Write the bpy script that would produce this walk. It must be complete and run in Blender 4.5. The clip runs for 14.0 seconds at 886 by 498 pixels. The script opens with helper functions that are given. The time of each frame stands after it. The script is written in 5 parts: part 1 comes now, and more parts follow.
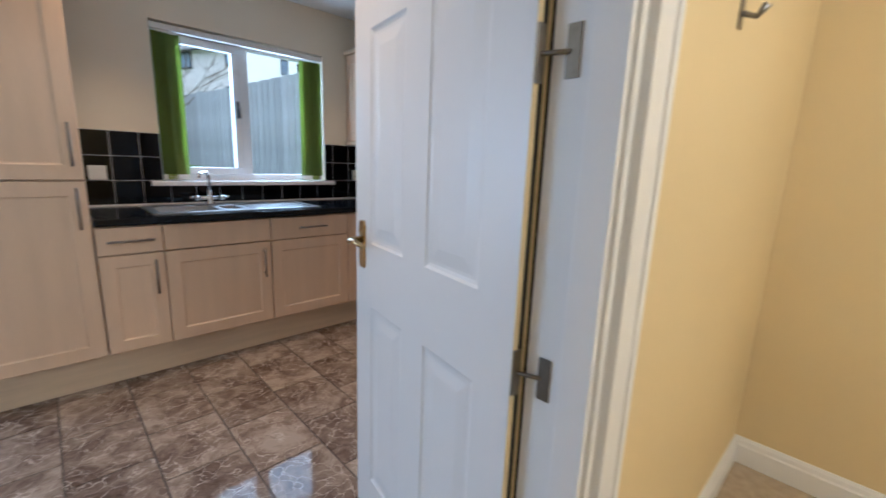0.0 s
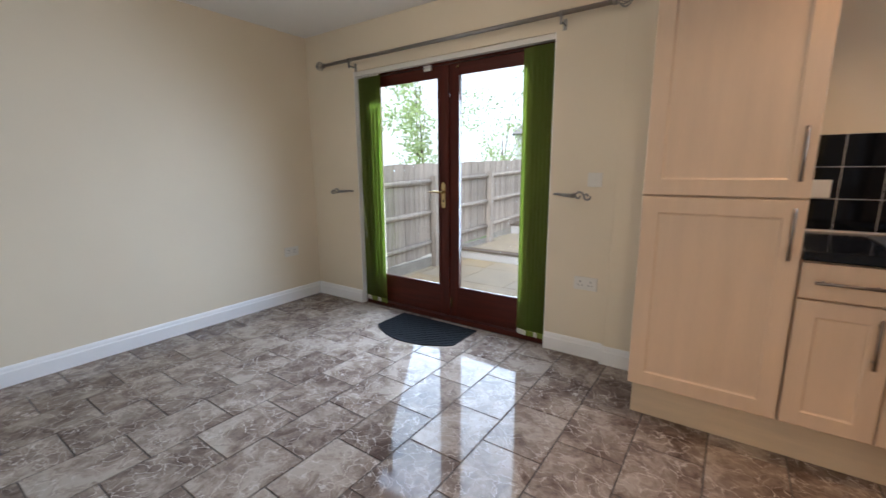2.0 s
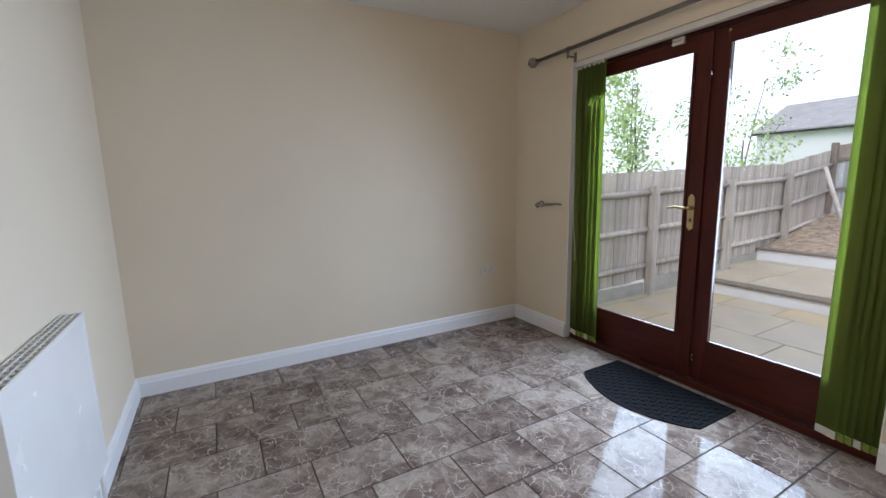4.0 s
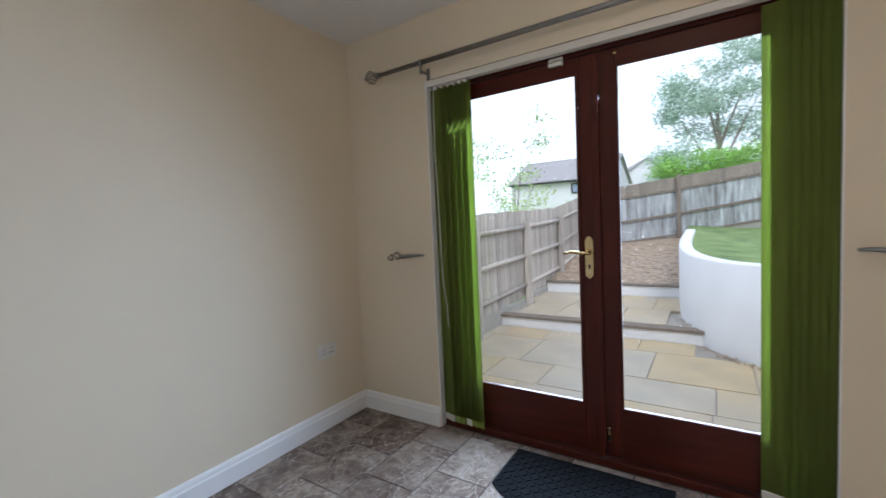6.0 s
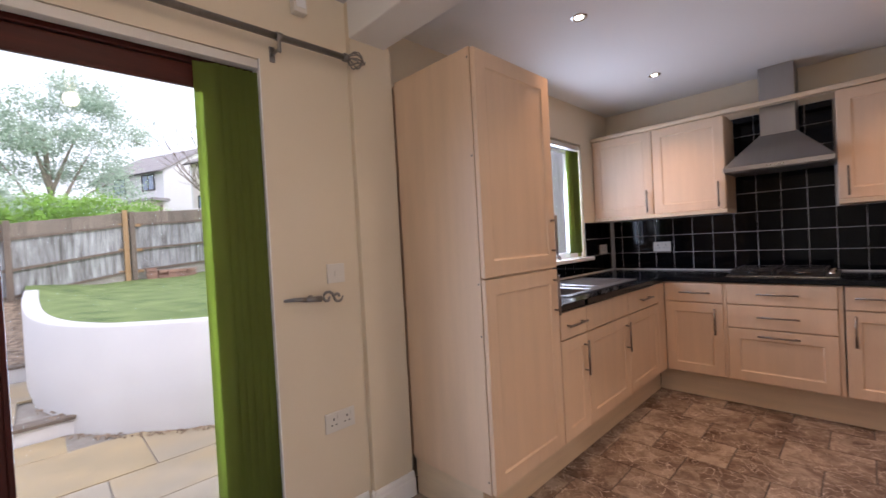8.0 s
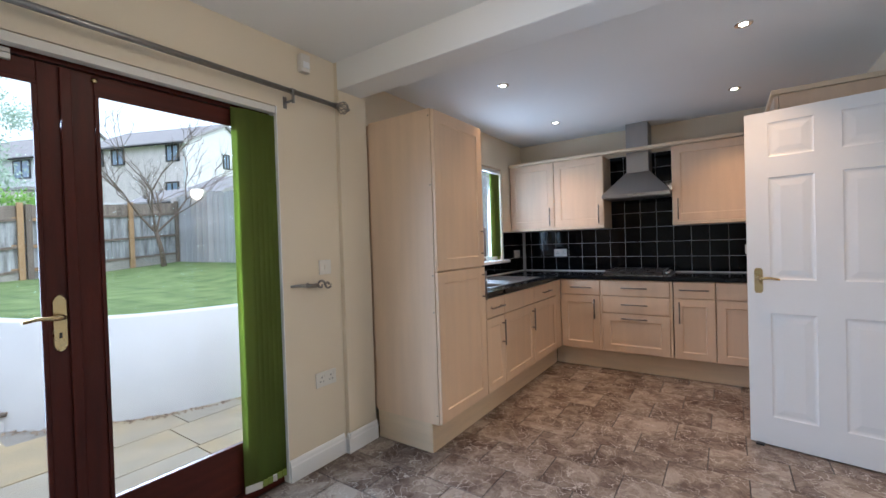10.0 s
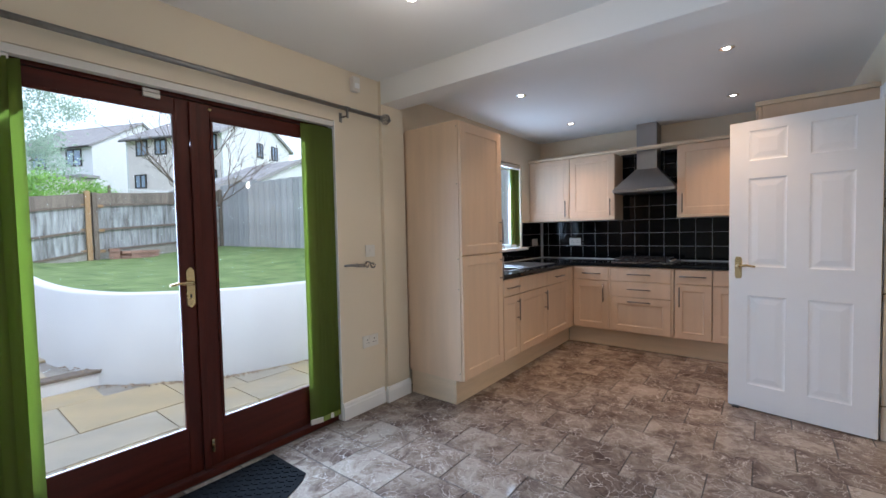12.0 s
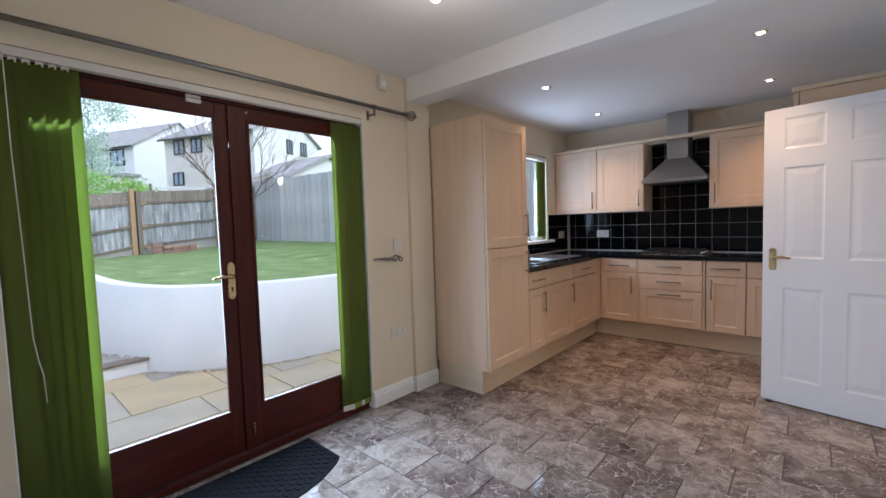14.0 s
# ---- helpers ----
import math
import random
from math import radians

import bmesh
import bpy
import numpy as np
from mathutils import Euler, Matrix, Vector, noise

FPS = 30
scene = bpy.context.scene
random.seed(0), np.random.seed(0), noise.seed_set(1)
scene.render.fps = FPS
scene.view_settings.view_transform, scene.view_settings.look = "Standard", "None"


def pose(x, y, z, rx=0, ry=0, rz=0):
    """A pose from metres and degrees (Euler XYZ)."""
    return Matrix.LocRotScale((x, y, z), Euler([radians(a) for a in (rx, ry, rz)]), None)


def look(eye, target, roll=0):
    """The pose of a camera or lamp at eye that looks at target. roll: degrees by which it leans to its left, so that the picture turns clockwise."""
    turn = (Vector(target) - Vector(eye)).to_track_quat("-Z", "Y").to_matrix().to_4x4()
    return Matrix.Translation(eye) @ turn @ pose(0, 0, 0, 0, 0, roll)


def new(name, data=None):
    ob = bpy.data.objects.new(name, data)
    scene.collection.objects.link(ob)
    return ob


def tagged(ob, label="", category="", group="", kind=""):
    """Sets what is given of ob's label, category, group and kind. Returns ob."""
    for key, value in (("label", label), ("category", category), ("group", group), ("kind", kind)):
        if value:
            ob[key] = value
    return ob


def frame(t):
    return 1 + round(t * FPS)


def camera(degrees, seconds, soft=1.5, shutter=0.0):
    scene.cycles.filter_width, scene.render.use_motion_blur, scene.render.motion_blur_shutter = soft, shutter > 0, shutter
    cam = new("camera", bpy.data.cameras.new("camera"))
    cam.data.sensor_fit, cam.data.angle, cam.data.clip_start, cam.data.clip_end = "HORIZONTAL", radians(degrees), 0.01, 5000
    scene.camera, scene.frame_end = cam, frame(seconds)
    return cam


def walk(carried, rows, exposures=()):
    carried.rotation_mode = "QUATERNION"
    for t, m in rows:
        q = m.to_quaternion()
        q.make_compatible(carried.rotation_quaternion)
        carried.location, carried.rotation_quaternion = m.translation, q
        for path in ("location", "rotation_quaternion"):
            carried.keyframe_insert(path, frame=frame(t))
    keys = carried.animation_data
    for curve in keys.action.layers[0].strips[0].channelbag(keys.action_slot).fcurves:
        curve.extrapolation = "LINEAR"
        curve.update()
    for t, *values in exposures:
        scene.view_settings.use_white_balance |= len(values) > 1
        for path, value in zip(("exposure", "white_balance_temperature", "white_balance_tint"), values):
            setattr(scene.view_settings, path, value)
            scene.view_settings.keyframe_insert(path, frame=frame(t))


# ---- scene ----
cam = camera(93.9, 14.0, shutter=0.2)
PATH = [
    (0, (0.833, 0.405, 1.24), (2.194, 1.815, 0.841), 2.1),
    (0.5, (0.879, 0.568, 1.216), (1.59, 2.393, 0.813), 1.1),
    (1, (0.888, 0.721, 1.232), (0.914, 2.679, 0.822), 0.8),
    (1.5, (0.856, 0.866, 1.227), (0.224, 2.72, 0.824), 0.0),
    (2, (0.744, 0.998, 1.226), (-0.382, 2.606, 0.845), -0.4),
    (2.5, (0.635, 1.097, 1.238), (-0.851, 2.384, 0.869), -0.9),
    (3, (0.54, 1.204, 1.265), (-1.148, 2.213, 0.902), -1.2),
    (3.2, (0.493, 1.218, 1.239), (-1.241, 2.157, 0.903), -1.3),
    (5.3, (-0.326, 1.491, 1.209), (-1.953, 2.645, 1.063), -2.0),
    (5.5, (-0.441, 1.515, 1.218), (-1.952, 2.818, 1.076), -2.4),
    (6, (-0.629, 1.623, 1.221), (-1.72, 3.295, 1.095), -2.7),
    (6.5, (-0.747, 1.803, 1.223), (-1.233, 3.74, 1.116), -2.9),
    (7, (-0.787, 1.939, 1.237), (-0.53, 3.921, 1.157), -3.0),
    (7.5, (-0.845, 2.0, 1.25), (0.136, 3.743, 1.201), -3.0),
    (8, (-0.909, 1.95, 1.263), (0.491, 3.379, 1.233), -3.1),
    (8.5, (-1.068, 1.87, 1.268), (0.525, 3.08, 1.251), -2.9),
    (8.7, (-1.138, 1.846, 1.284), (0.497, 2.997, 1.264), -2.7),
    (10.8, (-1.797, 1.493, 1.265), (-0.159, 2.64, 1.233), -1.3),
    (11, (-1.839, 1.457, 1.266), (-0.215, 2.623, 1.224), -1.2),
    (11.5, (-1.931, 1.387, 1.268), (-0.335, 2.59, 1.203), -1.1),
    (12, (-2.003, 1.344, 1.28), (-0.429, 2.574, 1.197), -1.2),
    (12.5, (-2.043, 1.313, 1.286), (-0.483, 2.561, 1.2), -1.3),
    (13, (-2.059, 1.305, 1.286), (-0.512, 2.569, 1.196), -1.4),
    (13.5, (-2.061, 1.304, 1.287), (-0.536, 2.593, 1.187), -1.5),
    (14, (-2.046, 1.303, 1.29), (-0.555, 2.631, 1.174), -1.8),
]
EXPOSURES = [(0.0, 0.02, 5020, 9), (0.5, 0.06, 5230, 10), (1.0, -0.15, 5450, 11), (1.5, -0.02, 5600, 14), (2.0, 0.0, 5900, 16), (3.0, -0.26, 5950, 19),
             (5.5, -0.16, 5620, 15), (6.5, -0.22, 5800, 17), (7.5, -0.12, 5980, 24), (8.0, 0.0, 6230, 29), (8.5, 0.12, 5550, 17), (11.0, -0.06, 5500, 14), (14.0, -0.09, 5520, 17)]
walk(cam, [(t, look(eye, target, roll)) for t, eye, target, roll in PATH], EXPOSURES)

# ---- light: overcast sky, soft sun, daylight at the two openings, lit lamps ----
world = bpy.data.worlds.new("overcast_sky")
scene.world = world
world.use_nodes = True
wn = world.node_tree.nodes
sky = wn.new("ShaderNodeTexSky")
sky.sky_type = "NISHITA"
sky.sun_disc = False
sky.sun_elevation, sky.sun_rotation = radians(38), radians(150)
sky.air_density, sky.dust_density, sky.ozone_density = 1.0, 6.0, 1.0
haze = wn.new("ShaderNodeMix")
haze.data_type = "RGBA"
haze.inputs[0].default_value = 0.7
haze.inputs[7].default_value = (14.0, 14.4, 15.0, 1)
world.node_tree.links.new(sky.outputs[0], haze.inputs[6])
world.node_tree.links.new(haze.outputs[2], wn["Background"].inputs[0])
wn["Background"].inputs[1].default_value = 0.155

sun_lamp = bpy.data.lights.new("sun", "SUN")
sun_lamp.energy, sun_lamp.angle, sun_lamp.color = 0.9, radians(14), (1.0, 0.96, 0.9)
sun = new("sun", sun_lamp)
sun.matrix_world = look((0, 0, 0), (-0.35, 0.62, -0.62))


def area_light(name, x, y, z, w, h, power, target, color):
    data = bpy.data.lights.new(name, "AREA")
    data.shape, data.size, data.size_y, data.energy, data.color = "RECTANGLE", w, h, power, color
    ob = new(name, data)
    ob.matrix_world = look((x, y, z), target)
    return ob


DOOR_DAYLIGHT, WINDOW_DAYLIGHT, SPOT_WATTS, BULB_WATTS = 79, 27, 43, 6
DAYLIGHT = (0.66, 0.83, 1.0)
area_light("door_daylight", -1.12, 4.02, 1.14, 1.56, 1.66, DOOR_DAYLIGHT, (-1.06, 3.02, 0.60), DAYLIGHT).data.spread = radians(140)
area_light("window_daylight", 1.995, 3.90, 1.57, 1.04, 0.88, WINDOW_DAYLIGHT, (1.995, 2.90, 1.30), DAYLIGHT)

# ---- materials ----
def material(name, color, rough=0.5, metal=0.0, vary=0.12, scale=6.0, fine=80.0, bump=0.1, coat=0.0, spec=0.5, stretch=(1, 1, 1), second=None, island=0.0):
    """Principled surface: colour varied at two scales, with fine relief and uneven gloss."""
    m = bpy.data.materials.new(name)
    m.use_nodes = True
    n, l = m.node_tree.nodes, m.node_tree.links
    p = n["Principled BSDF"]
    tex = n.new("ShaderNodeTexCoord")
    mp = n.new("ShaderNodeMapping")
    mp.inputs[3].default_value = stretch
    l.new(tex.outputs["Object"], mp.inputs[0])
    big, small = n.new("ShaderNodeTexNoise"), n.new("ShaderNodeTexNoise")
    big.inputs["Scale"].default_value, small.inputs["Scale"].default_value = scale, fine
    big.inputs["Detail"].default_value, small.inputs["Detail"].default_value = 4, 3
    l.new(mp.outputs[0], big.inputs[0]), l.new(mp.outputs[0], small.inputs[0])
    mix = n.new("ShaderNodeMath")
    mix.operation = "MULTIPLY_ADD"
    l.new(small.outputs[0], mix.inputs[0])
    mix.inputs[1].default_value = 0.4
    l.new(big.outputs[0], mix.inputs[2])
    ramp = n.new("ShaderNodeValToRGB")
    ramp.color_ramp.elements[0].position, ramp.color_ramp.elements[1].position = 0.45, 0.95
    lo = tuple(c * (1 - vary) for c in color)
    hi = second or tuple(min(1, c * (1 + vary)) for c in color)
    ramp.color_ramp.elements[0].color, ramp.color_ramp.elements[1].color = (*lo, 1), (*hi, 1)
    l.new(mix.outputs[0], ramp.inputs[0])
    out = ramp.outputs[0]
    if island:
        info, hsv, mr = n.new("ShaderNodeObjectInfo"), n.new("ShaderNodeHueSaturation"), n.new("ShaderNodeMapRange")
        mr.inputs[3].default_value, mr.inputs[4].default_value = 1 - island, 1 + island
        l.new(info.outputs["Random"], mr.inputs[0])
        l.new(mr.outputs[0], hsv.inputs["Value"]), l.new(out, hsv.inputs["Color"])
        out = hsv.outputs[0]
    l.new(out, p.inputs["Base Color"])
    rr = n.new("ShaderNodeMapRange")
    rr.inputs[3].default_value, rr.inputs[4].default_value = max(0.02, rough - 0.08), min(1, rough + 0.08)
    l.new(big.outputs[0], rr.inputs[0]), l.new(rr.outputs[0], p.inputs["Roughness"])
    p.inputs["Metallic"].default_value, p.inputs["Specular IOR Level"].default_value = metal, spec
    p.inputs["Coat Weight"].default_value = coat
    if bump:
        b = n.new("ShaderNodeBump")
        b.inputs["Strength"].default_value, b.inputs["Distance"].default_value = bump, 0.004
        l.new(mix.outputs[0], b.inputs["Height"]), l.new(b.outputs[0], p.inputs["Normal"])
    return m


def marble_material(name, dark, mid, light, rough, vein):
    """Brecciated marble-look porcelain: patches, pale veins, a different cut for each tile."""
    m = bpy.data.materials.new(name)
    m.use_nodes = True
    n, l = m.node_tree.nodes, m.node_tree.links
    p = n["Principled BSDF"]
    tex, info, add = n.new("ShaderNodeTexCoord"), n.new("ShaderNodeObjectInfo"), n.new("ShaderNodeVectorMath")
    mul = n.new("ShaderNodeMath")
    mul.operation, mul.inputs[1].default_value = "MULTIPLY", 37.0
    l.new(info.outputs["Random"], mul.inputs[0])
    l.new(tex.outputs["Object"], add.inputs[0]), l.new(mul.outputs[0], add.inputs[1])
    warp = n.new("ShaderNodeTexNoise")
    warp.inputs["Scale"].default_value, warp.inputs["Detail"].default_value = 7, 5
    l.new(add.outputs[0], warp.inputs[0])
    wv = n.new("ShaderNodeVectorMath")
    wv.operation = "MULTIPLY_ADD"
    wv.inputs[1].default_value = (0.22, 0.22, 0.22)
    l.new(warp.outputs["Color"], wv.inputs[0]), l.new(add.outputs[0], wv.inputs[2])
    cloud = n.new("ShaderNodeTexNoise")
    cloud.inputs["Scale"].default_value, cloud.inputs["Detail"].default_value, cloud.inputs["Roughness"].default_value = 4.6, 10, 0.77
    l.new(wv.outputs[0], cloud.inputs[0])
    ramp = n.new("ShaderNodeValToRGB")
    e = ramp.color_ramp.elements
    e[0].position, e[0].color = 0.36, (*dark, 1)
    e[1].position, e[1].color = 0.60, (*light, 1)
    k = e.new(0.49)
    k.color = (*mid, 1)
    tone = n.new("ShaderNodeMapRange")
    tone.inputs[3].default_value, tone.inputs[4].default_value = -0.03, 0.035
    l.new(info.outputs["Random"], tone.inputs[0])
    shade = n.new("ShaderNodeMath")
    l.new(cloud.outputs[0], shade.inputs[0]), l.new(tone.outputs[0], shade.inputs[1])
    l.new(shade.outputs[0], ramp.inputs[0])
    vor = n.new("ShaderNodeTexVoronoi")
    vor.feature = "DISTANCE_TO_EDGE"
    vor.inputs["Scale"].default_value = 16
    l.new(wv.outputs[0], vor.inputs[0])
    vr = n.new("ShaderNodeMapRange")
    vr.inputs[1].default_value, vr.inputs[2].default_value, vr.inputs[3].default_value, vr.inputs[4].default_value = 0.0, 0.036, vein, 0.0
    l.new(vor.outputs[0], vr.inputs[0])
    brk = n.new("ShaderNodeMath")
    brk.operation = "MULTIPLY"
    fade = n.new("ShaderNodeMapRange")
    fade.inputs[1].default_value, fade.inputs[2].default_value, fade.inputs[3].default_value, fade.inputs[4].default_value = 0.38, 0.62, 0.78, 0.34
    l.new(shade.outputs[0], fade.inputs[0])
    patch, gate, some = n.new("ShaderNodeTexNoise"), n.new("ShaderNodeMapRange"), n.new("ShaderNodeMath")
    patch.inputs["Scale"].default_value, patch.inputs["Detail"].default_value = 8.5, 4
    l.new(add.outputs[0], patch.inputs[0])
    gate.inputs[1].default_value, gate.inputs[2].default_value = 0.36, 0.56
    l.new(patch.outputs[0], gate.inputs[0])
    some.operation = "MULTIPLY"
    l.new(fade.outputs[0], some.inputs[0]), l.new(gate.outputs[0], some.inputs[1])
    l.new(vr.outputs[0], brk.inputs[0]), l.new(some.outputs[0], brk.inputs[1])
    vm = n.new("ShaderNodeMix")
    vm.data_type = "RGBA"
    vm.inputs[7].default_value = (0.64, 0.57, 0.51, 1)
    l.new(brk.outputs[0], vm.inputs[0]), l.new(ramp.outputs[0], vm.inputs[6])
    hsv, mr = n.new("ShaderNodeHueSaturation"), n.new("ShaderNodeMapRange")
    mr.inputs[3].default_value, mr.inputs[4].default_value = 0.92, 1.06
    l.new(info.outputs["Random"], mr.inputs[0]), l.new(mr.outputs[0], hsv.inputs["Value"]), l.new(vm.outputs[2], hsv.inputs["Color"])
    l.new(hsv.outputs[0], p.inputs["Base Color"])
    rr = n.new("ShaderNodeMapRange")
    rr.inputs[3].default_value, rr.inputs[4].default_value = rough * 0.6, rough * 1.5
    l.new(cloud.outputs[0], rr.inputs[0]), l.new(rr.outputs[0], p.inputs["Roughness"])
    b = n.new("ShaderNodeBump")
    p.inputs["Specular IOR Level"].default_value = 0.15
    b.inputs["Strength"].default_value, b.inputs["Distance"].default_value = 0.03, 0.002
    l.new(cloud.outputs[0], b.inputs["Height"]), l.new(b.outputs[0], p.inputs["Normal"])
    return m


def glass_material(name):
    m = bpy.data.materials.new(name)
    m.use_nodes = True
    n, l = m.node_tree.nodes, m.node_tree.links
    n.remove(n["Principled BSDF"])
    clear, gloss, fres, mix = n.new("ShaderNodeBsdfTransparent"), n.new("ShaderNodeBsdfGlossy"), n.new("ShaderNodeLayerWeight"), n.new("ShaderNodeMixShader")
    power, scale = n.new("ShaderNodeMath"), n.new("ShaderNodeMath")
    power.operation, power.inputs[1].default_value = "POWER", 4
    scale.operation, scale.inputs[1].default_value, scale.inputs[2].default_value = "MULTIPLY_ADD", 0.4, 0.025
    l.new(fres.outputs["Facing"], power.inputs[0]), l.new(power.outputs[0], scale.inputs[0])
    clear.inputs[0].default_value = (0.95, 0.97, 0.96, 1)
    gloss.inputs["Roughness"].default_value = 0.01
    fres.inputs[0].default_value = 0.5
    l.new(scale.outputs[0], mix.inputs[0]), l.new(clear.outputs[0], mix.inputs[1]), l.new(gloss.outputs[0], mix.inputs[2])
    l.new(mix.outputs[0], n["Material Output"].inputs[0])
    return m


def glow_material(name, color, strength):
    m = bpy.data.materials.new(name)
    m.use_nodes = True
    p = m.node_tree.nodes["Principled BSDF"]
    p.inputs["Emission Color"].default_value, p.inputs["Emission Strength"].default_value = (*color, 1), strength
    return m


CREAM = material("cream_emulsion", (0.74, 0.645, 0.495), 0.75, vary=0.03, scale=1.5, fine=220, bump=0.05)
CEIL = material("white_ceiling_emulsion", (0.80, 0.79, 0.77), 0.85, vary=0.02, scale=1.2, fine=160, bump=0.05)
GLOSS = material("white_gloss_paint", (0.84, 0.835, 0.83), 0.38, vary=0.008, scale=14, fine=160, bump=0.015)
PLASTIC = material("white_plastic", (0.71, 0.68, 0.62), 0.35, vary=0.02, scale=5, fine=100, bump=0.0)
MAPLE = material("pale_maple_veneer", (0.70, 0.515, 0.355), 0.40, vary=0.055, scale=2.2, fine=34, bump=0.03, stretch=(7, 7, 0.7))
MAPLE_FLAT = material("pale_maple_plinth", (0.66, 0.52, 0.36), 0.45, vary=0.07, scale=2.2, fine=34, bump=0.03, stretch=(1, 1, 12))
STEEL = material("brushed_steel", (0.35, 0.34, 0.33), 0.33, 1.0, vary=0.04, scale=3, fine=60, bump=0.01, stretch=(1, 14, 1))
HANDLE = material("brushed_nickel_handle", (0.25, 0.215, 0.19), 0.35, 1.0, vary=0.05, bump=0)
CHROME = material("chrome", (0.75, 0.75, 0.76), 0.12, 1.0, vary=0.03, bump=0)
BRASS = material("polished_brass", (0.52, 0.39, 0.20), 0.26, 1.0, vary=0.08, bump=0)
OLD_BRASS = material("dull_brass_hinge", (0.24, 0.21, 0.17), 0.38, 1.0, vary=0.15, scale=30, bump=0.05)
PEWTER = material("dark_pewter_metal", (0.26, 0.25, 0.24), 0.38, 0.9, vary=0.12, scale=20, bump=0.05)
MAHOGANY = material("mahogany_stained_wood", (0.072, 0.013, 0.007), 0.45, spec=0.25, vary=0.3, scale=3, fine=40, bump=0.06, stretch=(9, 9, 0.8))
MAHOGANY_H = material("mahogany_stained_rail", (0.072, 0.013, 0.007), 0.45, spec=0.25, vary=0.3, scale=3, fine=40, bump=0.06, stretch=(0.8, 9, 9))
WORKTOP = material("black_laminate_worktop", (0.004, 0.005, 0.007), 0.16, spec=0.25, vary=0.5, scale=60, fine=300, bump=0.02)
BLACKTILE = material("black_glazed_tile", (0.002, 0.0022, 0.003), 0.06, spec=0.16, vary=0.3, scale=4, fine=40, bump=0.0, island=0.4)
WALLGROUT = material("pale_wall_grout", (0.56, 0.55, 0.53), 0.85, vary=0.1, scale=12, bump=0.1)
FLOORGROUT = material("grey_brown_floor_grout", (0.055, 0.046, 0.04), 0.8, vary=0.2, scale=12, bump=0.2)
MARBLE = marble_material("brown_marble_porcelain", (0.085, 0.058, 0.048), (0.20, 0.152, 0.122), (0.335, 0.28, 0.232), 0.06, 1.25)
RUBBER = material("charcoal_ribbed_mat", (0.011, 0.012, 0.014), 0.95, spec=0.1, vary=0.25, scale=12, fine=200, bump=0.3)
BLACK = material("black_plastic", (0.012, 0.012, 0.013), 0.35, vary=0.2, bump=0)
UPVC = material("white_upvc", (0.82, 0.83, 0.84), 0.3, vary=0.02, bump=0)
RADW = material("white_radiator_enamel", (0.82, 0.81, 0.78), 0.25, vary=0.02, bump=0.02)
def fabric_material(name, color):
    m = material(name, color, 0.85, vary=0.08, scale=4, fine=260, bump=0.15, stretch=(6, 6, 0.6))
    n, l = m.node_tree.nodes, m.node_tree.links
    t, mix = n.new("ShaderNodeBsdfTranslucent"), n.new("ShaderNodeMixShader")
    t.inputs[0].default_value = (color[0] * 1.5, color[1] * 1.45, color[2] * 1.3, 1)
    mix.inputs[0].default_value = 0.08
    l.new(n["Principled BSDF"].outputs[0], mix.inputs[1]), l.new(t.outputs[0], mix.inputs[2])
    l.new(mix.outputs[0], n["Material Output"].inputs[0])
    return m


GREEN = fabric_material("green_blind_fabric", (0.24, 0.30, 0.062))
GLASS = glass_material("clear_glass")
SPOTGLOW = glow_material("lit_spot_lens", (1.0, 0.86, 0.66), 14)
BULBGLOW = glow_material("lit_bulb", (1.0, 0.70, 0.36), 3.2)
HALLWALL = material("hall_cream_emulsion", (0.74, 0.60, 0.34), 0.8, vary=0.03, scale=1.5, fine=200, bump=0.05)
CARPET = material("hall_beige_carpet", (0.42, 0.34, 0.24), 0.95, vary=0.15, scale=30, fine=400, bump=0.5)
RENDER = material("white_masonry_paint", (0.78, 0.79, 0.81), 0.85, vary=0.05, scale=2.5, fine=50, bump=0.35)


def flag_material(name):
    """Riven sandstone: blue-grey, buff and ochre flags, each flag its own mix, slightly damp."""
    m = material(name, (0.52, 0.52, 0.52), 0.34, vary=0.22, scale=2.6, fine=40, bump=0.35, second=(0.62, 0.60, 0.55))
    n, l = m.node_tree.nodes, m.node_tree.links
    p = n["Principled BSDF"]
    base = p.inputs["Base Color"].links[0].from_socket
    tex, blot, info, add = n.new("ShaderNodeTexCoord"), n.new("ShaderNodeTexNoise"), n.new("ShaderNodeObjectInfo"), n.new("ShaderNodeMath")
    blot.inputs["Scale"].default_value, blot.inputs["Detail"].default_value = 1.7, 4
    l.new(tex.outputs["Object"], blot.inputs[0])
    add.operation, add.inputs[1].default_value = "MULTIPLY_ADD", 0.7
    l.new(info.outputs["Random"], add.inputs[0]), l.new(blot.outputs[0], add.inputs[2])
    ramp, mul = n.new("ShaderNodeValToRGB"), n.new("ShaderNodeMix")
    e = ramp.color_ramp.elements
    e[0].position, e[0].color = 0.54, (0.90, 0.81, 0.66, 1)
    e[1].position, e[1].color = 1.0, (0.99, 0.79, 0.48, 1)
    e.new(0.88).color = (0.94, 0.80, 0.58, 1)
    l.new(add.outputs[0], ramp.inputs[0])
    mul.data_type, mul.blend_type, mul.inputs[0].default_value = "RGBA", "MULTIPLY", 1.0
    l.new(base, mul.inputs[6]), l.new(ramp.outputs[0], mul.inputs[7]), l.new(mul.outputs[2], p.inputs["Base Color"])
    return m


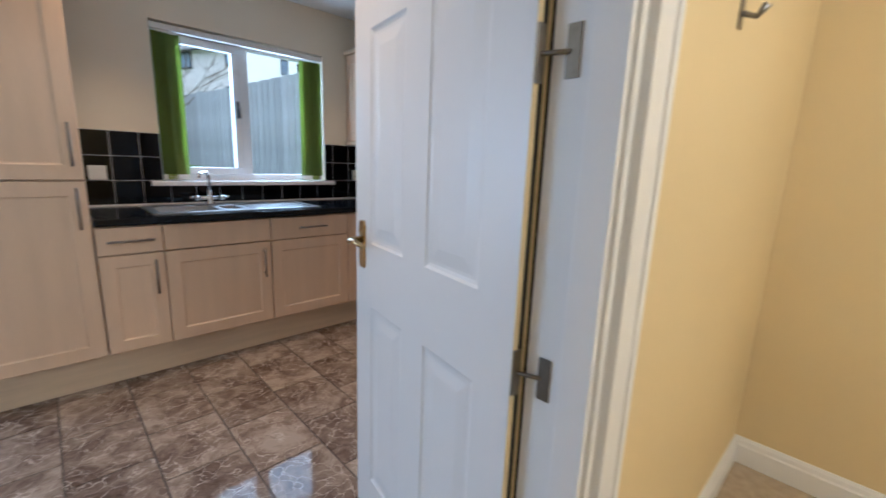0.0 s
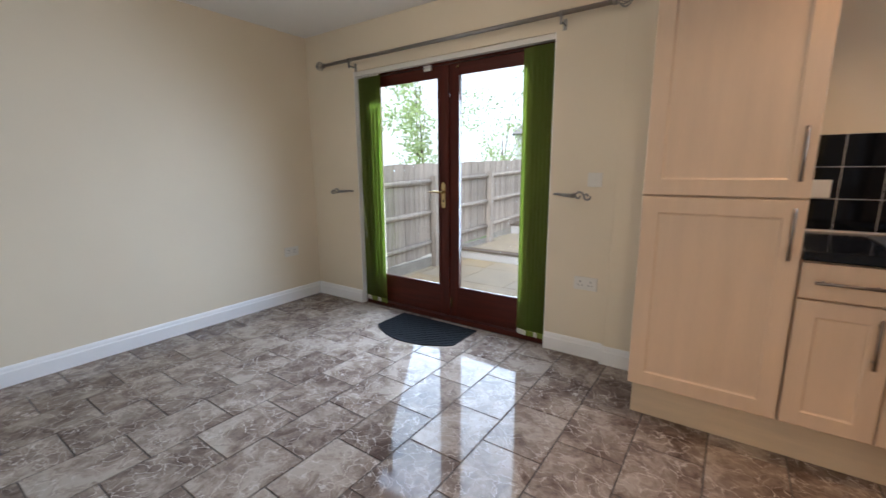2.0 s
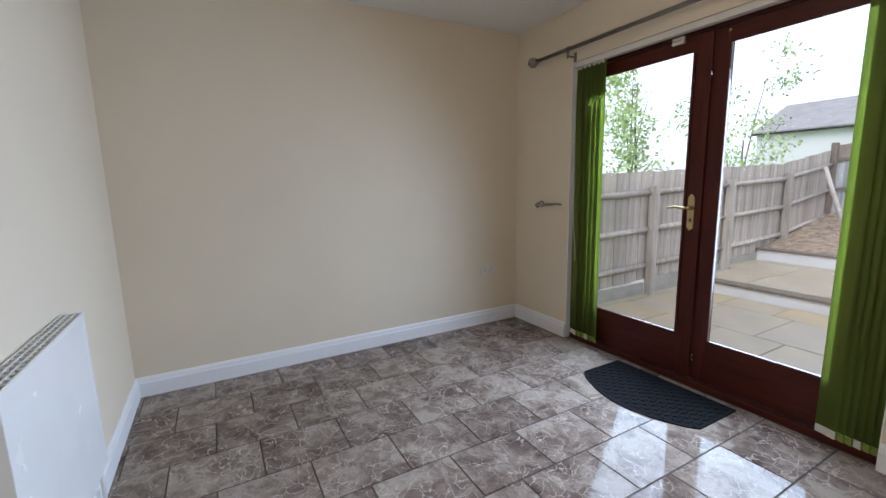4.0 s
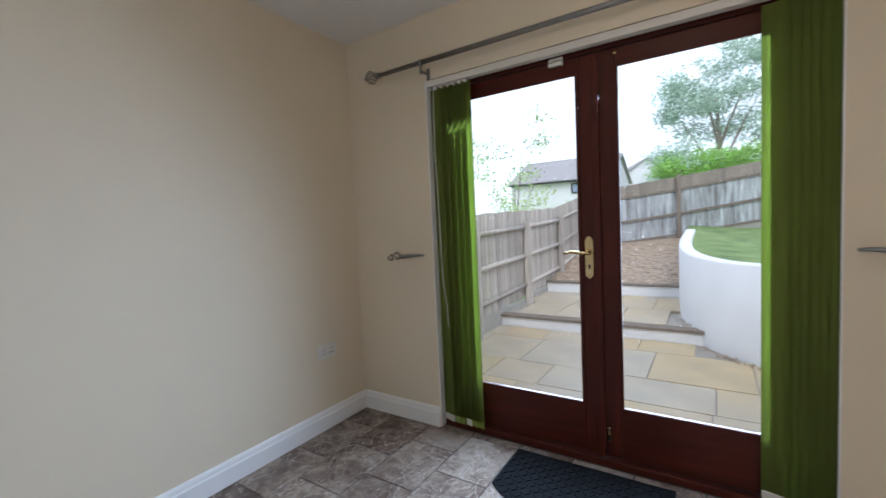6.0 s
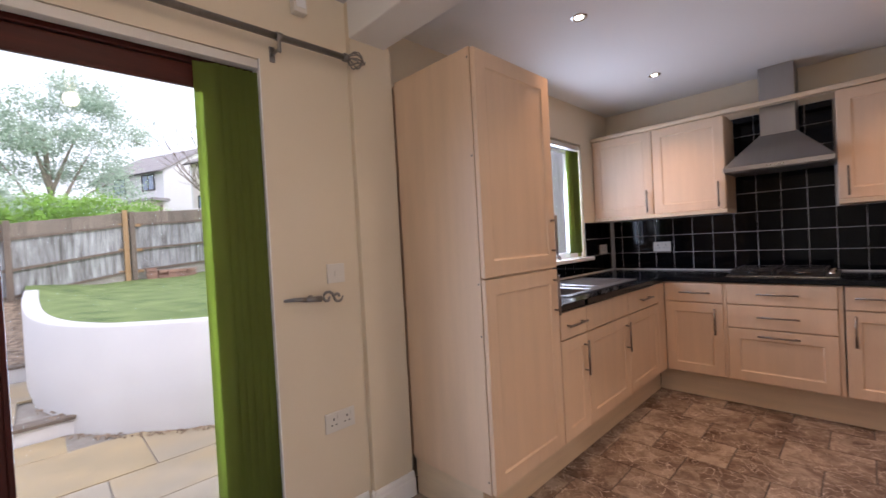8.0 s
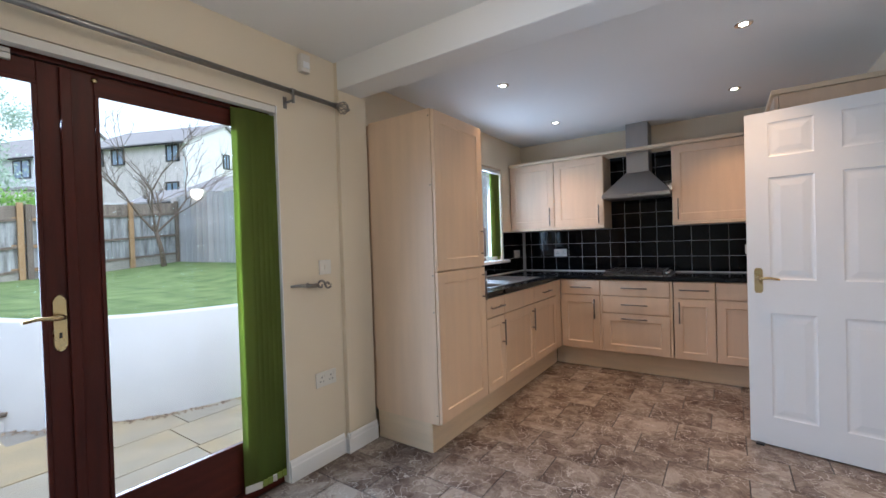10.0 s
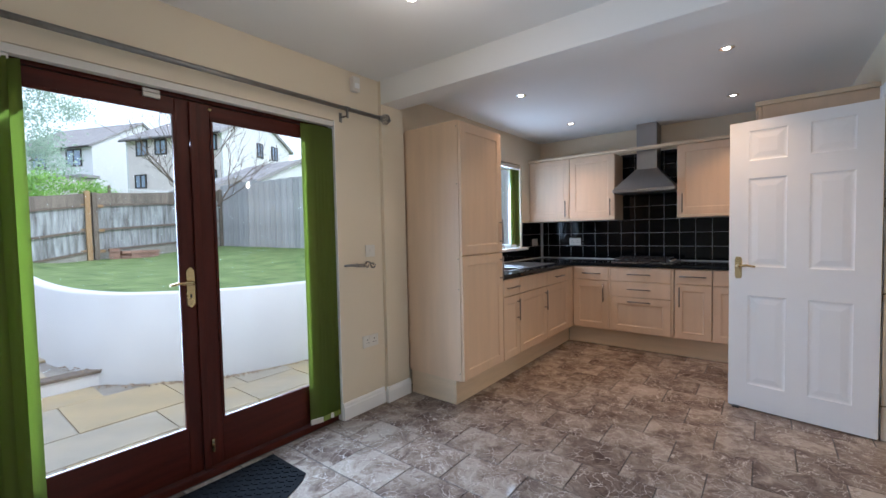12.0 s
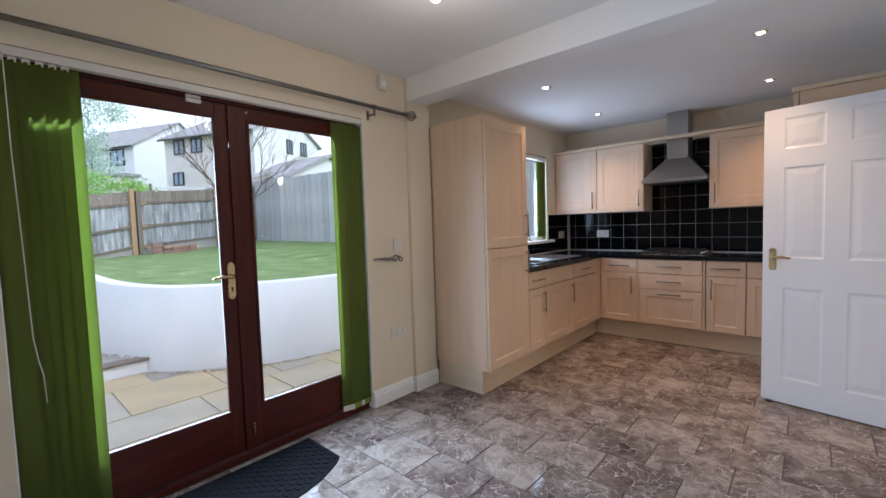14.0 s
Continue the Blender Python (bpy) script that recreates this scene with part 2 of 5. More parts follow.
SANDSTONE = flag_material("riven_sandstone_flag")
JOINT = material("grey_mortar", (0.36, 0.33, 0.29), 0.9, vary=0.2, scale=10, bump=0.4)
FENCE = material("weathered_fence_board", (0.44, 0.40, 0.36), 0.88, vary=0.3, scale=2.5, fine=26, bump=0.35, stretch=(6, 6, 0.7), island=0.18)
FENCEB = material("silver_weathered_fence_board", (0.43, 0.435, 0.46), 0.88, vary=0.22, scale=2.5, fine=26, bump=0.35, stretch=(6, 6, 0.7), island=0.14)
FENCEH = material("grey_weathered_panel_board", (0.24, 0.235, 0.225), 0.9, vary=0.5, scale=3.2, fine=26, bump=0.35, stretch=(4, 4, 0.5), second=(0.56, 0.60, 0.63), island=0.1)
FENCETOP = material("brown_weathered_panel_board", (0.245, 0.21, 0.175), 0.9, vary=0.3, scale=3.2, fine=26, bump=0.35, stretch=(4, 4, 0.5), island=0.12)
NEWPOST = material("fresh_timber_post", (0.42, 0.27, 0.14), 0.8, vary=0.15, scale=3, bump=0.2, stretch=(6, 6, 0.7))
OLDPOST = material("grey_timber_post", (0.19, 0.155, 0.125), 0.85, vary=0.2, scale=3, bump=0.25, stretch=(6, 6, 0.7))
CONCRETE = material("concrete_gravel_board", (0.36, 0.35, 0.32), 0.9, vary=0.15, scale=5, bump=0.3)
GRASS = material("lawn_grass", (0.12, 0.23, 0.05), 0.9, vary=0.4, scale=3.0, fine=90, bump=0.6, second=(0.25, 0.34, 0.12))
SOIL = material("brown_gravel", (0.33, 0.25, 0.18), 0.95, vary=0.65, scale=11, fine=34, bump=1.0)
SAPLING = material("yellow_green_leaf", (0.42, 0.56, 0.24), 0.6, vary=0.3, scale=2, bump=0)
LEAF = material("eucalyptus_leaf", (0.42, 0.56, 0.44), 0.6, vary=0.25, scale=2, bump=0)
HEDGE = material("bright_hedge_leaf", (0.22, 0.44, 0.06), 0.6, vary=0.35, scale=2, bump=0)
BARK = material("pale_bark", (0.36, 0.31, 0.26), 0.9, vary=0.25, scale=5, bump=0.4)
TWIG = material("brown_twig", (0.17, 0.13, 0.10), 0.9, vary=0.2, bump=0.2)
BRICK = material("pinkish_brick_wall", (0.82, 0.74, 0.73), 0.9, vary=0.12, scale=3, fine=30, bump=0.2)
ROOF = material("grey_roof_tiles", (0.35, 0.335, 0.34), 0.85, vary=0.2, scale=2, fine=20, bump=0.3)
# opaque house panes, the reflected sky coloured in as pale blue
WINSKY = material("sky_tinted_window_pane", (0.30, 0.39, 0.54), 0.1, vary=0.3, bump=0)
OLDBRICK = material("red_brown_brick", (0.33, 0.20, 0.155), 0.9, vary=0.2, bump=0.3, island=0.3)


# ---- building helpers ----
def bx(bm, x0, x1, y0, y1, z0, z1, bevel=0.0):
    """Adds a box to a bmesh, its edges rounded off."""
    v = [bm.verts.new((x, y, z)) for x in (x0, x1) for y in (y0, y1) for z in (z0, z1)]
    f = [bm.faces.new([v[i] for i in q]) for q in ((0, 1, 3, 2), (4, 6, 7, 5), (0, 4, 5, 1), (2, 3, 7, 6), (0, 2, 6, 4), (1, 5, 7, 3))]
    if bevel:
        bmesh.ops.bevel(bm, geom=list({e for q in f for e in q.edges}), offset=bevel, segments=2, affect="EDGES", profile=0.6)
    return bm


def box(x0, x1, y0, y1, z0, z1, bevel=0.0):
    return bx(bmesh.new(), x0, x1, y0, y1, z0, z1, bevel)


def tube(bm, points, radius, sides=10, cap=True):
    """Adds a round bar along points; radius may be a list."""
    pts = [Vector(p) for p in points]
    rad = radius if isinstance(radius, (list, tuple)) else [radius] * len(pts)
    rings = []
    for i, p in enumerate(pts):
        d = (pts[min(i + 1, len(pts) - 1)] - pts[max(i - 1, 0)]).normalized()
        side = d.cross(Vector((0, 0, 1)) if abs(d.z) < 0.9 else Vector((1, 0, 0))).normalized()
        up = side.cross(d)
        rings.append([bm.verts.new(p + rad[i] * (math.cos(a) * side + math.sin(a) * up)) for a in (2 * math.pi * k / sides for k in range(sides))])
    for a, b in zip(rings, rings[1:]):
        for k in range(sides):
            bm.faces.new((a[k], a[(k + 1) % sides], b[(k + 1) % sides], b[k])).smooth = True
    if cap:
        bm.faces.new(rings[0][::-1]), bm.faces.new(rings[-1])
    return bm


def lathe(bm, profile, x=0, y=0, z=0, sides=24):
    """Adds a turned shape about a vertical axis: profile of (radius, height)."""
    rings = [[bm.verts.new((x + r * math.cos(2 * math.pi * k / sides), y + r * math.sin(2 * math.pi * k / sides), z + h)) for k in range(sides)] for r, h in profile]
    for a, b in zip(rings, rings[1:]):
        for k in range(sides):
            bm.faces.new((a[k], a[(k + 1) % sides], b[(k + 1) % sides], b[k])).smooth = True
    bm.faces.new(rings[0][::-1]), bm.faces.new(rings[-1])
    return bm


def mesh_of(name, bm, mat):
    bmesh.ops.recalc_face_normals(bm, faces=bm.faces)
    me = bpy.data.meshes.new(name)
    bm.to_mesh(me)
    bm.free()
    me.materials.append(mat)
    return me


def part(name, bm, mat, parent=None, label=""):
    """Links a bmesh as one mesh object, under a thing or a part."""
    ob = new(name, mesh_of(name, bm, mat))
    ob.parent = parent
    return tagged(ob, label)


def thing(name, m, label, category, group="", kind=""):
    ob = new(name)
    ob.matrix_world = m
    ob.empty_display_size = 0.1
    return tagged(ob, label, category, group, kind)


def solid(name, bm, mat, label, category, kind="structure"):
    return tagged(part(name, bm, mat), label, category, kind=kind)


def prism(bm, outline, z0, z1):
    """Adds an upright prism over a flat outline of (x, y)."""
    a = [bm.verts.new((x, y, z0)) for x, y in outline]
    b = [bm.verts.new((x, y, z1)) for x, y in outline]
    bm.faces.new(a[::-1]), bm.faces.new(b)
    for i in range(len(a)):
        bm.faces.new((a[i], a[(i + 1) % len(a)], b[(i + 1) % len(a)], b[i]))
    return bm


def rect_ring(bm, a, b):
    for i in range(4):
        bm.faces.new((a[i], a[(i + 1) % 4], b[(i + 1) % 4], b[i]))


def quad(bm, x0, x1, z0, z1, y):
    return [bm.verts.new(p) for p in ((x0, y, z0), (x1, y, z0), (x1, y, z1), (x0, y, z1))]


def shaker(x0, x1, z0, z1, t=0.02, stile=0.068, recess=0.005):
    """A cabinet front with a framed, sunk panel; its face looks along -y, its back is at y = 0."""
    bm = bmesh.new()
    t += 0.003
    back, edge = quad(bm, x0, x1, z0, z1, -0.003), quad(bm, x0, x1, z0, z1, -t + 0.003)
    rect_ring(bm, edge, back)
    bm.faces.new(back[::-1])
    steps = [(0.003, -t), (stile, -t), (stile + 0.006, -t + recess), (stile + 0.012, -t + recess + 0.001)] if stile else [(0.003, -t)]
    last = edge
    for inset, y in steps:
        ring = quad(bm, x0 + inset, x1 - inset, z0 + inset, z1 - inset, y)
        rect_ring(bm, ring, last)
        last = ring
    bm.faces.new(last)
    return bm


def bar_handle(parent, x, z, length, upright, y=-0.02):
    """A steel bar handle on two posts, on a front at depth y."""
    bm, h = bmesh.new(), length / 2
    a, b = ((x, y - 0.032, z - h), (x, y - 0.032, z + h)) if upright else ((x - h, y - 0.032, z), (x + h, y - 0.032, z))
    tube(bm, (a, b), 0.006, 10)
    for s in (-h + 0.025, h - 0.025):
        q = (x, y, z + s) if upright else (x + s, y, z)
        tube(bm, (q, (q[0], y - 0.032, q[2])), 0.005, 8)
    return part("handle", bm, HANDLE, parent, "brushed steel bar handle")


# ---- the rooms ----
W, E, S, N, H = -2.615, 3.13, 0.80, 3.62, 2.40      # inner faces and ceiling height
NK = 3.70                                           # north face on the kitchen side
OX0, OX1, OZ = -2.0, -0.24, 2.035                 # garden door opening
WX0, WX1, WZ0, WZ1 = 1.41, 2.58, 1.06, 2.065         # kitchen window opening
DX0, DX1, DZ = 0.64, 1.475, 2.02                     # hall door opening
YO = 3.95                                           # outer face of the outside wall

wall = bmesh.new()
bx(wall, W - 0.25, OX0, N, YO, -0.5, H)
bx(wall, OX1, 0.165, N, YO, -0.5, H)
bx(wall, OX0, OX1, N, YO, OZ, H)
bx(wall, OX0, OX1, N, YO, -0.5, -0.02)
solid("wall_north", wall, CREAM, "cream painted outside wall with a wide garden door opening", "wall")
wall = bmesh.new()
bx(wall, 0.165, 0.40, 3.588, YO, -0.5, H, 0.006)
solid("wall_pier", wall, CREAM, "cream painted pier carrying the ceiling beam", "wall")
wall = bmesh.new()
bx(wall, 0.40, WX0, NK, 3.86, -0.5, H)
bx(wall, WX1, E + 0.3, NK, 3.86, -0.5, H)
bx(wall, WX0, WX1, NK, 3.86, -0.5, WZ0)
bx(wall, WX0, WX1, NK, 3.86, WZ1, H)
solid("wall_kitchen_north", wall, CREAM, "cream painted kitchen wall around the window", "wall")
solid("wall_west", box(W - 0.25, W, S - 0.12, N, -0.5, H), CREAM, "plain cream painted wall", "wall")
solid("wall_east", box(E, E + 0.3, S - 0.12, NK, -0.5, H), CREAM, "cream painted kitchen wall behind the cabinets", "wall")
wall = bmesh.new()
bx(wall, W - 0.25, DX0, S - 0.12, S, -0.1, H)
bx(wall, DX1, E + 0.3, S - 0.12, S, -0.1, H)
bx(wall, DX0, DX1, S - 0.12, S, DZ, H)
solid("wall_south", wall, CREAM, "cream painted partition wall with the hall doorway", "wall")
solid("ceiling", box(W - 0.25, E + 0.3, S - 0.12, YO, H, H + 0.2), CEIL, "white painted ceiling", "ceiling")
solid("ceiling_beam", box(0.165, 0.365, S, 3.60, 2.228, H + 0.01, 0.008), CEIL, "white plastered downstand ceiling beam", "beam")
floor = solid("floor", box(W - 0.1, E + 0.1, S - 0.13, NK + 0.05, -0.12, -0.003), FLOORGROUT, "brown marble-look tiled floor with grey joints", "floor")

# hall behind the doorway
solid("hall_floor", box(-1.2, 3.1, -1.6, S - 0.13, -0.12, 0.0), CARPET, "beige hall carpet", "floor")
solid("hall_wall_north", box(DX1 + 0.03, 2.93, S - 0.132, S - 0.122, 0, H), HALLWALL, "warm cream hall wall beside the doorway", "wall")
solid("hall_wall_east", box(2.93, 3.1, -1.6, S - 0.12, 0, H), HALLWALL, "warm cream hall wall", "wall")
solid("hall_wall_south", box(-1.2, 3.1, -1.75, -1.6, 0, H), HALLWALL, "warm cream hall wall", "wall")
solid("hall_wall_west", box(-1.35, -1.2, -1.75, S - 0.12, 0, H), HALLWALL, "warm cream hall wall", "wall")
solid("hall_ceiling", box(-1.35, 3.1, -1.75, S - 0.12, H, H + 0.2), CEIL, "white hall ceiling", "ceiling")


def skirting(name, a, b, inward, mat=GLOSS, h=0.118):
    """A moulded skirting board from a to b, standing off the wall to the inward side."""
    a, b, n = Vector((*a, 0)), Vector((*b, 0)), Vector((*inward, 0))
    bm = bmesh.new()
    prof = [(0, 0), (0.018, 0), (0.018, h - 0.035), (0.014, h - 0.028), (0.012, h - 0.012), (0.006, h), (0, h)]
    ends = [[bm.verts.new(p + n * d + Vector((0, 0, z))) for d, z in prof] for p in (a, b)]
    for i in range(len(prof)):
        j = (i + 1) % len(prof)
        bm.faces.new((ends[0][i], ends[0][j], ends[1][j], ends[1][i]))
    bm.faces.new(ends[0]), bm.faces.new(ends[1])
    return solid(name, bm, mat, "white gloss moulded skirting board", "skirting")


skirting("baseboard_west", (W, S), (W, N), (1, 0))
skirting("baseboard_north_a", (W + 0.018, N), (OX0, N), (0, -1))
skirting("baseboard_north_b", (OX1, N), (0.147, N), (0, -1))
skirting("baseboard_pier_side", (0.165, N - 0.018), (0.165, 3.57), (-1, 0))
skirting("baseboard_pier", (0.147, 3.588), (0.40, 3.588), (0, -1))
skirting("baseboard_south_a", (W + 0.018, S), (DX0 - 0.085, S), (0, 1))
skirting("baseboard_south_b", (DX1 + 0.085, S), (2.5, S), (0, 1))
skirting("hall_baseboard_east", (2.93, S - 0.13), (2.93, -1.6), (-1, 0))
skirting("hall_baseboard_north", (DX1 + 0.09, S - 0.132), (2.91, S - 0.132), (0, -1))

# door lining, stops and architraves
lining = bmesh.new()
bx(lining, DX0, DX0 + 0.03, S - 0.133, S + 0.004, 0, DZ, 0.002)
bx(lining, DX1 - 0.03, DX1, S - 0.133, S + 0.004, 0, DZ, 0.002)
bx(lining, DX0 + 0.03, DX1 - 0.03, S - 0.133, S + 0.004, DZ - 0.03, DZ, 0.002)
bx(lining, DX0 + 0.03, DX0 + 0.042, S - 0.125, S - 0.07, 0, DZ - 0.03, 0.002)
bx(lining, DX1 - 0.042, DX1 - 0.03, S - 0.125, S - 0.07, 0, DZ - 0.03, 0.002)
solid("door_lining", lining, GLOSS, "white gloss door lining with stops", "door frame")


def architrave(name, y, out):
    bm = bmesh.new()
    for x0, x1 in ((DX0 - 0.065, DX0 + 0.012), (DX1 - 0.012, DX1 + 0.065)):
        lo, hi = sorted((y, y + out * 0.018))
        bx(bm, x0, x1, lo, hi, 0, DZ + 0.06, 0.005)
        lo, hi = sorted((y, y + out * 0.024))
        xo = (x0, x0 + 0.022) if x0 < 1 else (x1 - 0.022, x1)
        bx(bm, *xo, lo, hi, 0, DZ + 0.06, 0.006)
    lo, hi = sorted((y, y + out * 0.018))
    bx(bm, DX0 + 0.012, DX1 - 0.012, lo, hi, DZ - 0.012, DZ + 0.06, 0.005)
    return solid(name, bm, GLOSS, "white gloss moulded architrave around the doorway", "door frame")


architrave("trim_door_room_side", S, 1)
architrave("trim_door_hall_side", S - 0.132, -1)


# ---- hall door: six raised panels, open into the room ----
def panel_door(w, h, t):
    """A six-panel leaf from x = 0 (hinge edge) to w, both faces moulded."""
    bm = bmesh.new()
    xs = [0, 0.11, w / 2 - 0.056, w / 2 + 0.056, w - 0.11, w]
    zs = [0, 0.17, 0.79, 0.99, 1.59, 1.71, 1.91, h]
    for y, s in ((-t / 2, 1), (t / 2, -1)):
        for i in range(5):
            for j in range(7):
                x0, x1, z0, z1 = xs[i], xs[i + 1], zs[j], zs[j + 1]
                last = quad(bm, x0, x1, z0, z1, y)
                if i in (1, 3) and j in (1, 3, 5):
                    for inset, d in ((0.006, 0.004), (0.014, 0.0055), (0.022, 0.0055), (0.054, 0.0015), (0.058, 0.0015)):
                        ring = quad(bm, x0 + inset, x1 - inset, z0 + inset, z1 - inset, y + s * d)
                        rect_ring(bm, ring, last)
                        last = ring
                bm.faces.new(last)
    for x in (0, w):
        bm.faces.new([bm.verts.new(p) for p in ((x, -t / 2, 0), (x, t / 2, 0), (x, t / 2, h), (x, -t / 2, h))])
    for z in (0, h):
        bm.faces.new([bm.verts.new(p) for p in ((0, -t / 2, z), (w, -t / 2, z), (w, t / 2, z), (0, t / 2, z))])
    bmesh.ops.remove_doubles(bm, verts=bm.verts, dist=0.0002)
    return bm


def lever_handle(parent, x, z, y, s, toward, mat=BRASS):
    """A brass plate with a curved lever, on the face at y looking to s."""
    bm = bmesh.new()
    out = [(-0.021, -0.06), (-0.014, -0.075), (0.014, -0.075), (0.021, -0.06), (0.021, 0.06), (0.014, 0.075), (-0.014, 0.075), (-0.021, 0.06)]
    a = [bm.verts.new((x + u, y, z + v)) for u, v in out]
    b = [bm.verts.new((x + u * 0.92, y + s * 0.006, z + v * 0.97)) for u, v in out]
    bm.faces.new(a), bm.faces.new(b)
    for i in range(8):
        bm.faces.new((a[i], a[(i + 1) % 8], b[(i + 1) % 8], b[i]))
    plate = part("handle_plate", bm, mat, parent, "polished brass handle plate")
    bm = bmesh.new()
    pts = [(x, y + s * 0.004, z + 0.015), (x, y + s * 0.04, z + 0.015), (x + toward * 0.015, y + s * 0.05, z + 0.015), (x + toward * 0.06, y + s * 0.05, z + 0.02), (x + toward * 0.105, y + s * 0.048, z + 0.012)]
    tube(bm, pts, [0.011, 0.009, 0.009, 0.008, 0.006], 10)
    part("lever", bm, mat, plate, "brass lever")


LEAF_W, LEAF_T = 0.742, 0.040
hinge, latch = Vector((1.437, 0.815)), Vector((1.566, 1.545))
angle = math.degrees(math.atan2(latch.y - hinge.y, latch.x - hinge.x))
door = thing("door_1", pose(hinge.x, hinge.y, 0.008, 0, 0, angle), "white gloss six-panel hall door standing open into the room", "door", kind="structure")
part("leaf", panel_door(LEAF_W, 1.977, LEAF_T), GLOSS, door)
lever_handle(door, LEAF_W - 0.055, 0.98, -LEAF_T / 2, -1, -1)
lever_handle(door, LEAF_W - 0.055, 0.98, LEAF_T / 2, 1, -1)
part("hinge_edge", box(-0.0015, -0.0002, -LEAF_T / 2 + 0.001, LEAF_T / 2 - 0.001, 0.001, 1.976), HALLWALL, door, "cream painted hinge edge")
# first strip is the seal, second a black strip for the rebate shadow
for y0, y1 in ((-0.001, 0.0075), (-0.019, -0.0115)):
    part("seal_and_gap_shade", box(-0.0035, -0.0016, y0, y1, 0.003, 1.974), BLACK, door, "thin dark strip along the hinge edge, one a seal, one the gap's shadow")
part("latch_plate", box(LEAF_W - 0.001, LEAF_W + 0.002, -0.011, 0.011, 0.9, 1.06), BRASS, door, "brass latch face")
for z in (0.20, 0.86, 1.41, 1.79):
    bm = bmesh.new()
    bx(bm, -0.0048, -0.0016, 0.0, 0.0195, z - 0.045, z + 0.045, 0.0006)
    tube(bm, ((-0.010, -0.026, z - 0.048), (-0.010, -0.026, z + 0.048)), 0.006, 10)
    tube(bm, ((-0.004, 0.010, z), (-0.044, -0.014, z)), 0.0042, 8)
    lining_plate = box(-0.0035, -0.0005, -0.047, -0.023, -0.04, 0.04, 0.0006)
    for k in (-0.03, 0.03):
        tube(lining_plate, ((-0.0045, -0.036, k), (-0.001, -0.036, k)), 0.004, 8)
    bmesh.ops.transform(lining_plate, matrix=door.matrix_world.inverted() @ pose(DX1 - 0.03, S, z + 0.008), verts=lining_plate.verts)
    tmp = bpy.data.meshes.new("plate")
    lining_plate.to_mesh(tmp)
    lining_plate.free()
    bm.from_mesh(tmp)
    bpy.data.meshes.remove(tmp)
    part("hinge", bm, OLD_BRASS, door, "dull brass butt hinge")
part("door_stop_wedge", box(LEAF_W - 0.07, LEAF_W - 0.03, -0.05, 0.05, -0.007, 0.003, 0.002), BLACK, door, "small black rubber door wedge")

# ---- garden doors ----
GY0, GY1 = 3.685, 3.745
doors = thing("door_2", pose(-1.0825, GY0, 0), "closed pair of mahogany-stained glazed garden doors", "french doors", kind="structure")
XL, XR = OX0 + 1.0825, OX1 + 1.0825
part("frame_jamb", box(XL, XL + 0.045, 0, 0.07, 0, OZ, 0.003), MAHOGANY, doors)
part("frame_jamb", box(XR - 0.045, XR, 0, 0.07, 0, OZ, 0.003), MAHOGANY, doors)
part("frame_head", box(XL + 0.045, XR - 0.045, 0, 0.07, OZ - 0.05, OZ, 0.003), MAHOGANY_H, doors)
part("threshold", box(XL, XR, -0.022, 0.07, -0.01, 0.032, 0.006), MAHOGANY_H, doors, "dark wooden threshold")
GZ0, GZ1 = 0.279, 1.908
for side in (-1, 1):
    def sp(u0, u1):
        return sorted((side * u0, side * u1))
    edge = XR if side > 0 else -XL
    gi, go = 0.083, edge - 0.137
    leaf = part("door_leaf", box(*sp(0.004, gi), 0.006, 0.06, 0.04, OZ - 0.055, 0.004), MAHOGANY, doors, "mahogany-stained glazed leaf")
    part("stile", box(*sp(go, edge - 0.048), 0.006, 0.06, 0.04, OZ - 0.055, 0.004), MAHOGANY, leaf)
    part("top_rail", box(*sp(gi, go), 0.008, 0.058, GZ1, OZ - 0.055, 0.004), MAHOGANY_H, leaf)
    part("bottom_rail", box(*sp(gi, go), 0.008, 0.058, 0.04, GZ0, 0.004), MAHOGANY_H, leaf)
    bead = bmesh.new()
    a, b = sp(gi, go)
    bx(bead, a, b, 0.0, 0.012, GZ0, GZ0 + 0.014, 0.003), bx(bead, a, b, 0.0, 0.012, GZ1 - 0.014, GZ1, 0.003)
    bx(bead, a, a + 0.014, 0.0, 0.012, GZ0 + 0.014, GZ1 - 0.014, 0.003), bx(bead, b - 0.014, b, 0.0, 0.012, GZ0 + 0.014, GZ1 - 0.014, 0.003)
    part("glazing_bead", bead, MAHOGANY, leaf)
    spacer = bmesh.new()
    bx(spacer, a, b, 0.022, 0.036, GZ0, GZ0 + 0.006), bx(spacer, a, b, 0.022, 0.036, GZ1 - 0.006, GZ1)
    bx(spacer, a, a + 0.006, 0.022, 0.036, GZ0 + 0.006, GZ1 - 0.006), bx(spacer, b - 0.006, b, 0.022, 0.036, GZ0 + 0.006, GZ1 - 0.006)
    part("glazing_spacer", spacer, PEWTER, leaf, "silver sealed-unit spacer")
    pane = part("pane", box(a, b, 0.026, 0.032, GZ0, GZ1), GLASS, leaf, "clear double glazing")
    pane.visible_shadow = False
part("astragal", box(-0.022, 0.012, -0.010, 0.006, 0.04, OZ - 0.06, 0.004), MAHOGANY, doors)
# handle plate with scalloped ends
bm = bmesh.new()
cx = -0.047
out = [(-0.021, -0.085), (-0.012, -0.10), (0, -0.108), (0.012, -0.10), (0.021, -0.085), (0.021, 0.085), (0.012, 0.10), (0, 0.108), (-0.012, 0.10), (-0.021, 0.085)]
a = [bm.verts.new((cx + u, 0.006, 1.02 + v)) for u, v in out]
b = [bm.verts.new((cx + u * 0.9, -0.002, 1.02 + v * 0.97)) for u, v in out]
bm.faces.new(a), bm.faces.new(b)
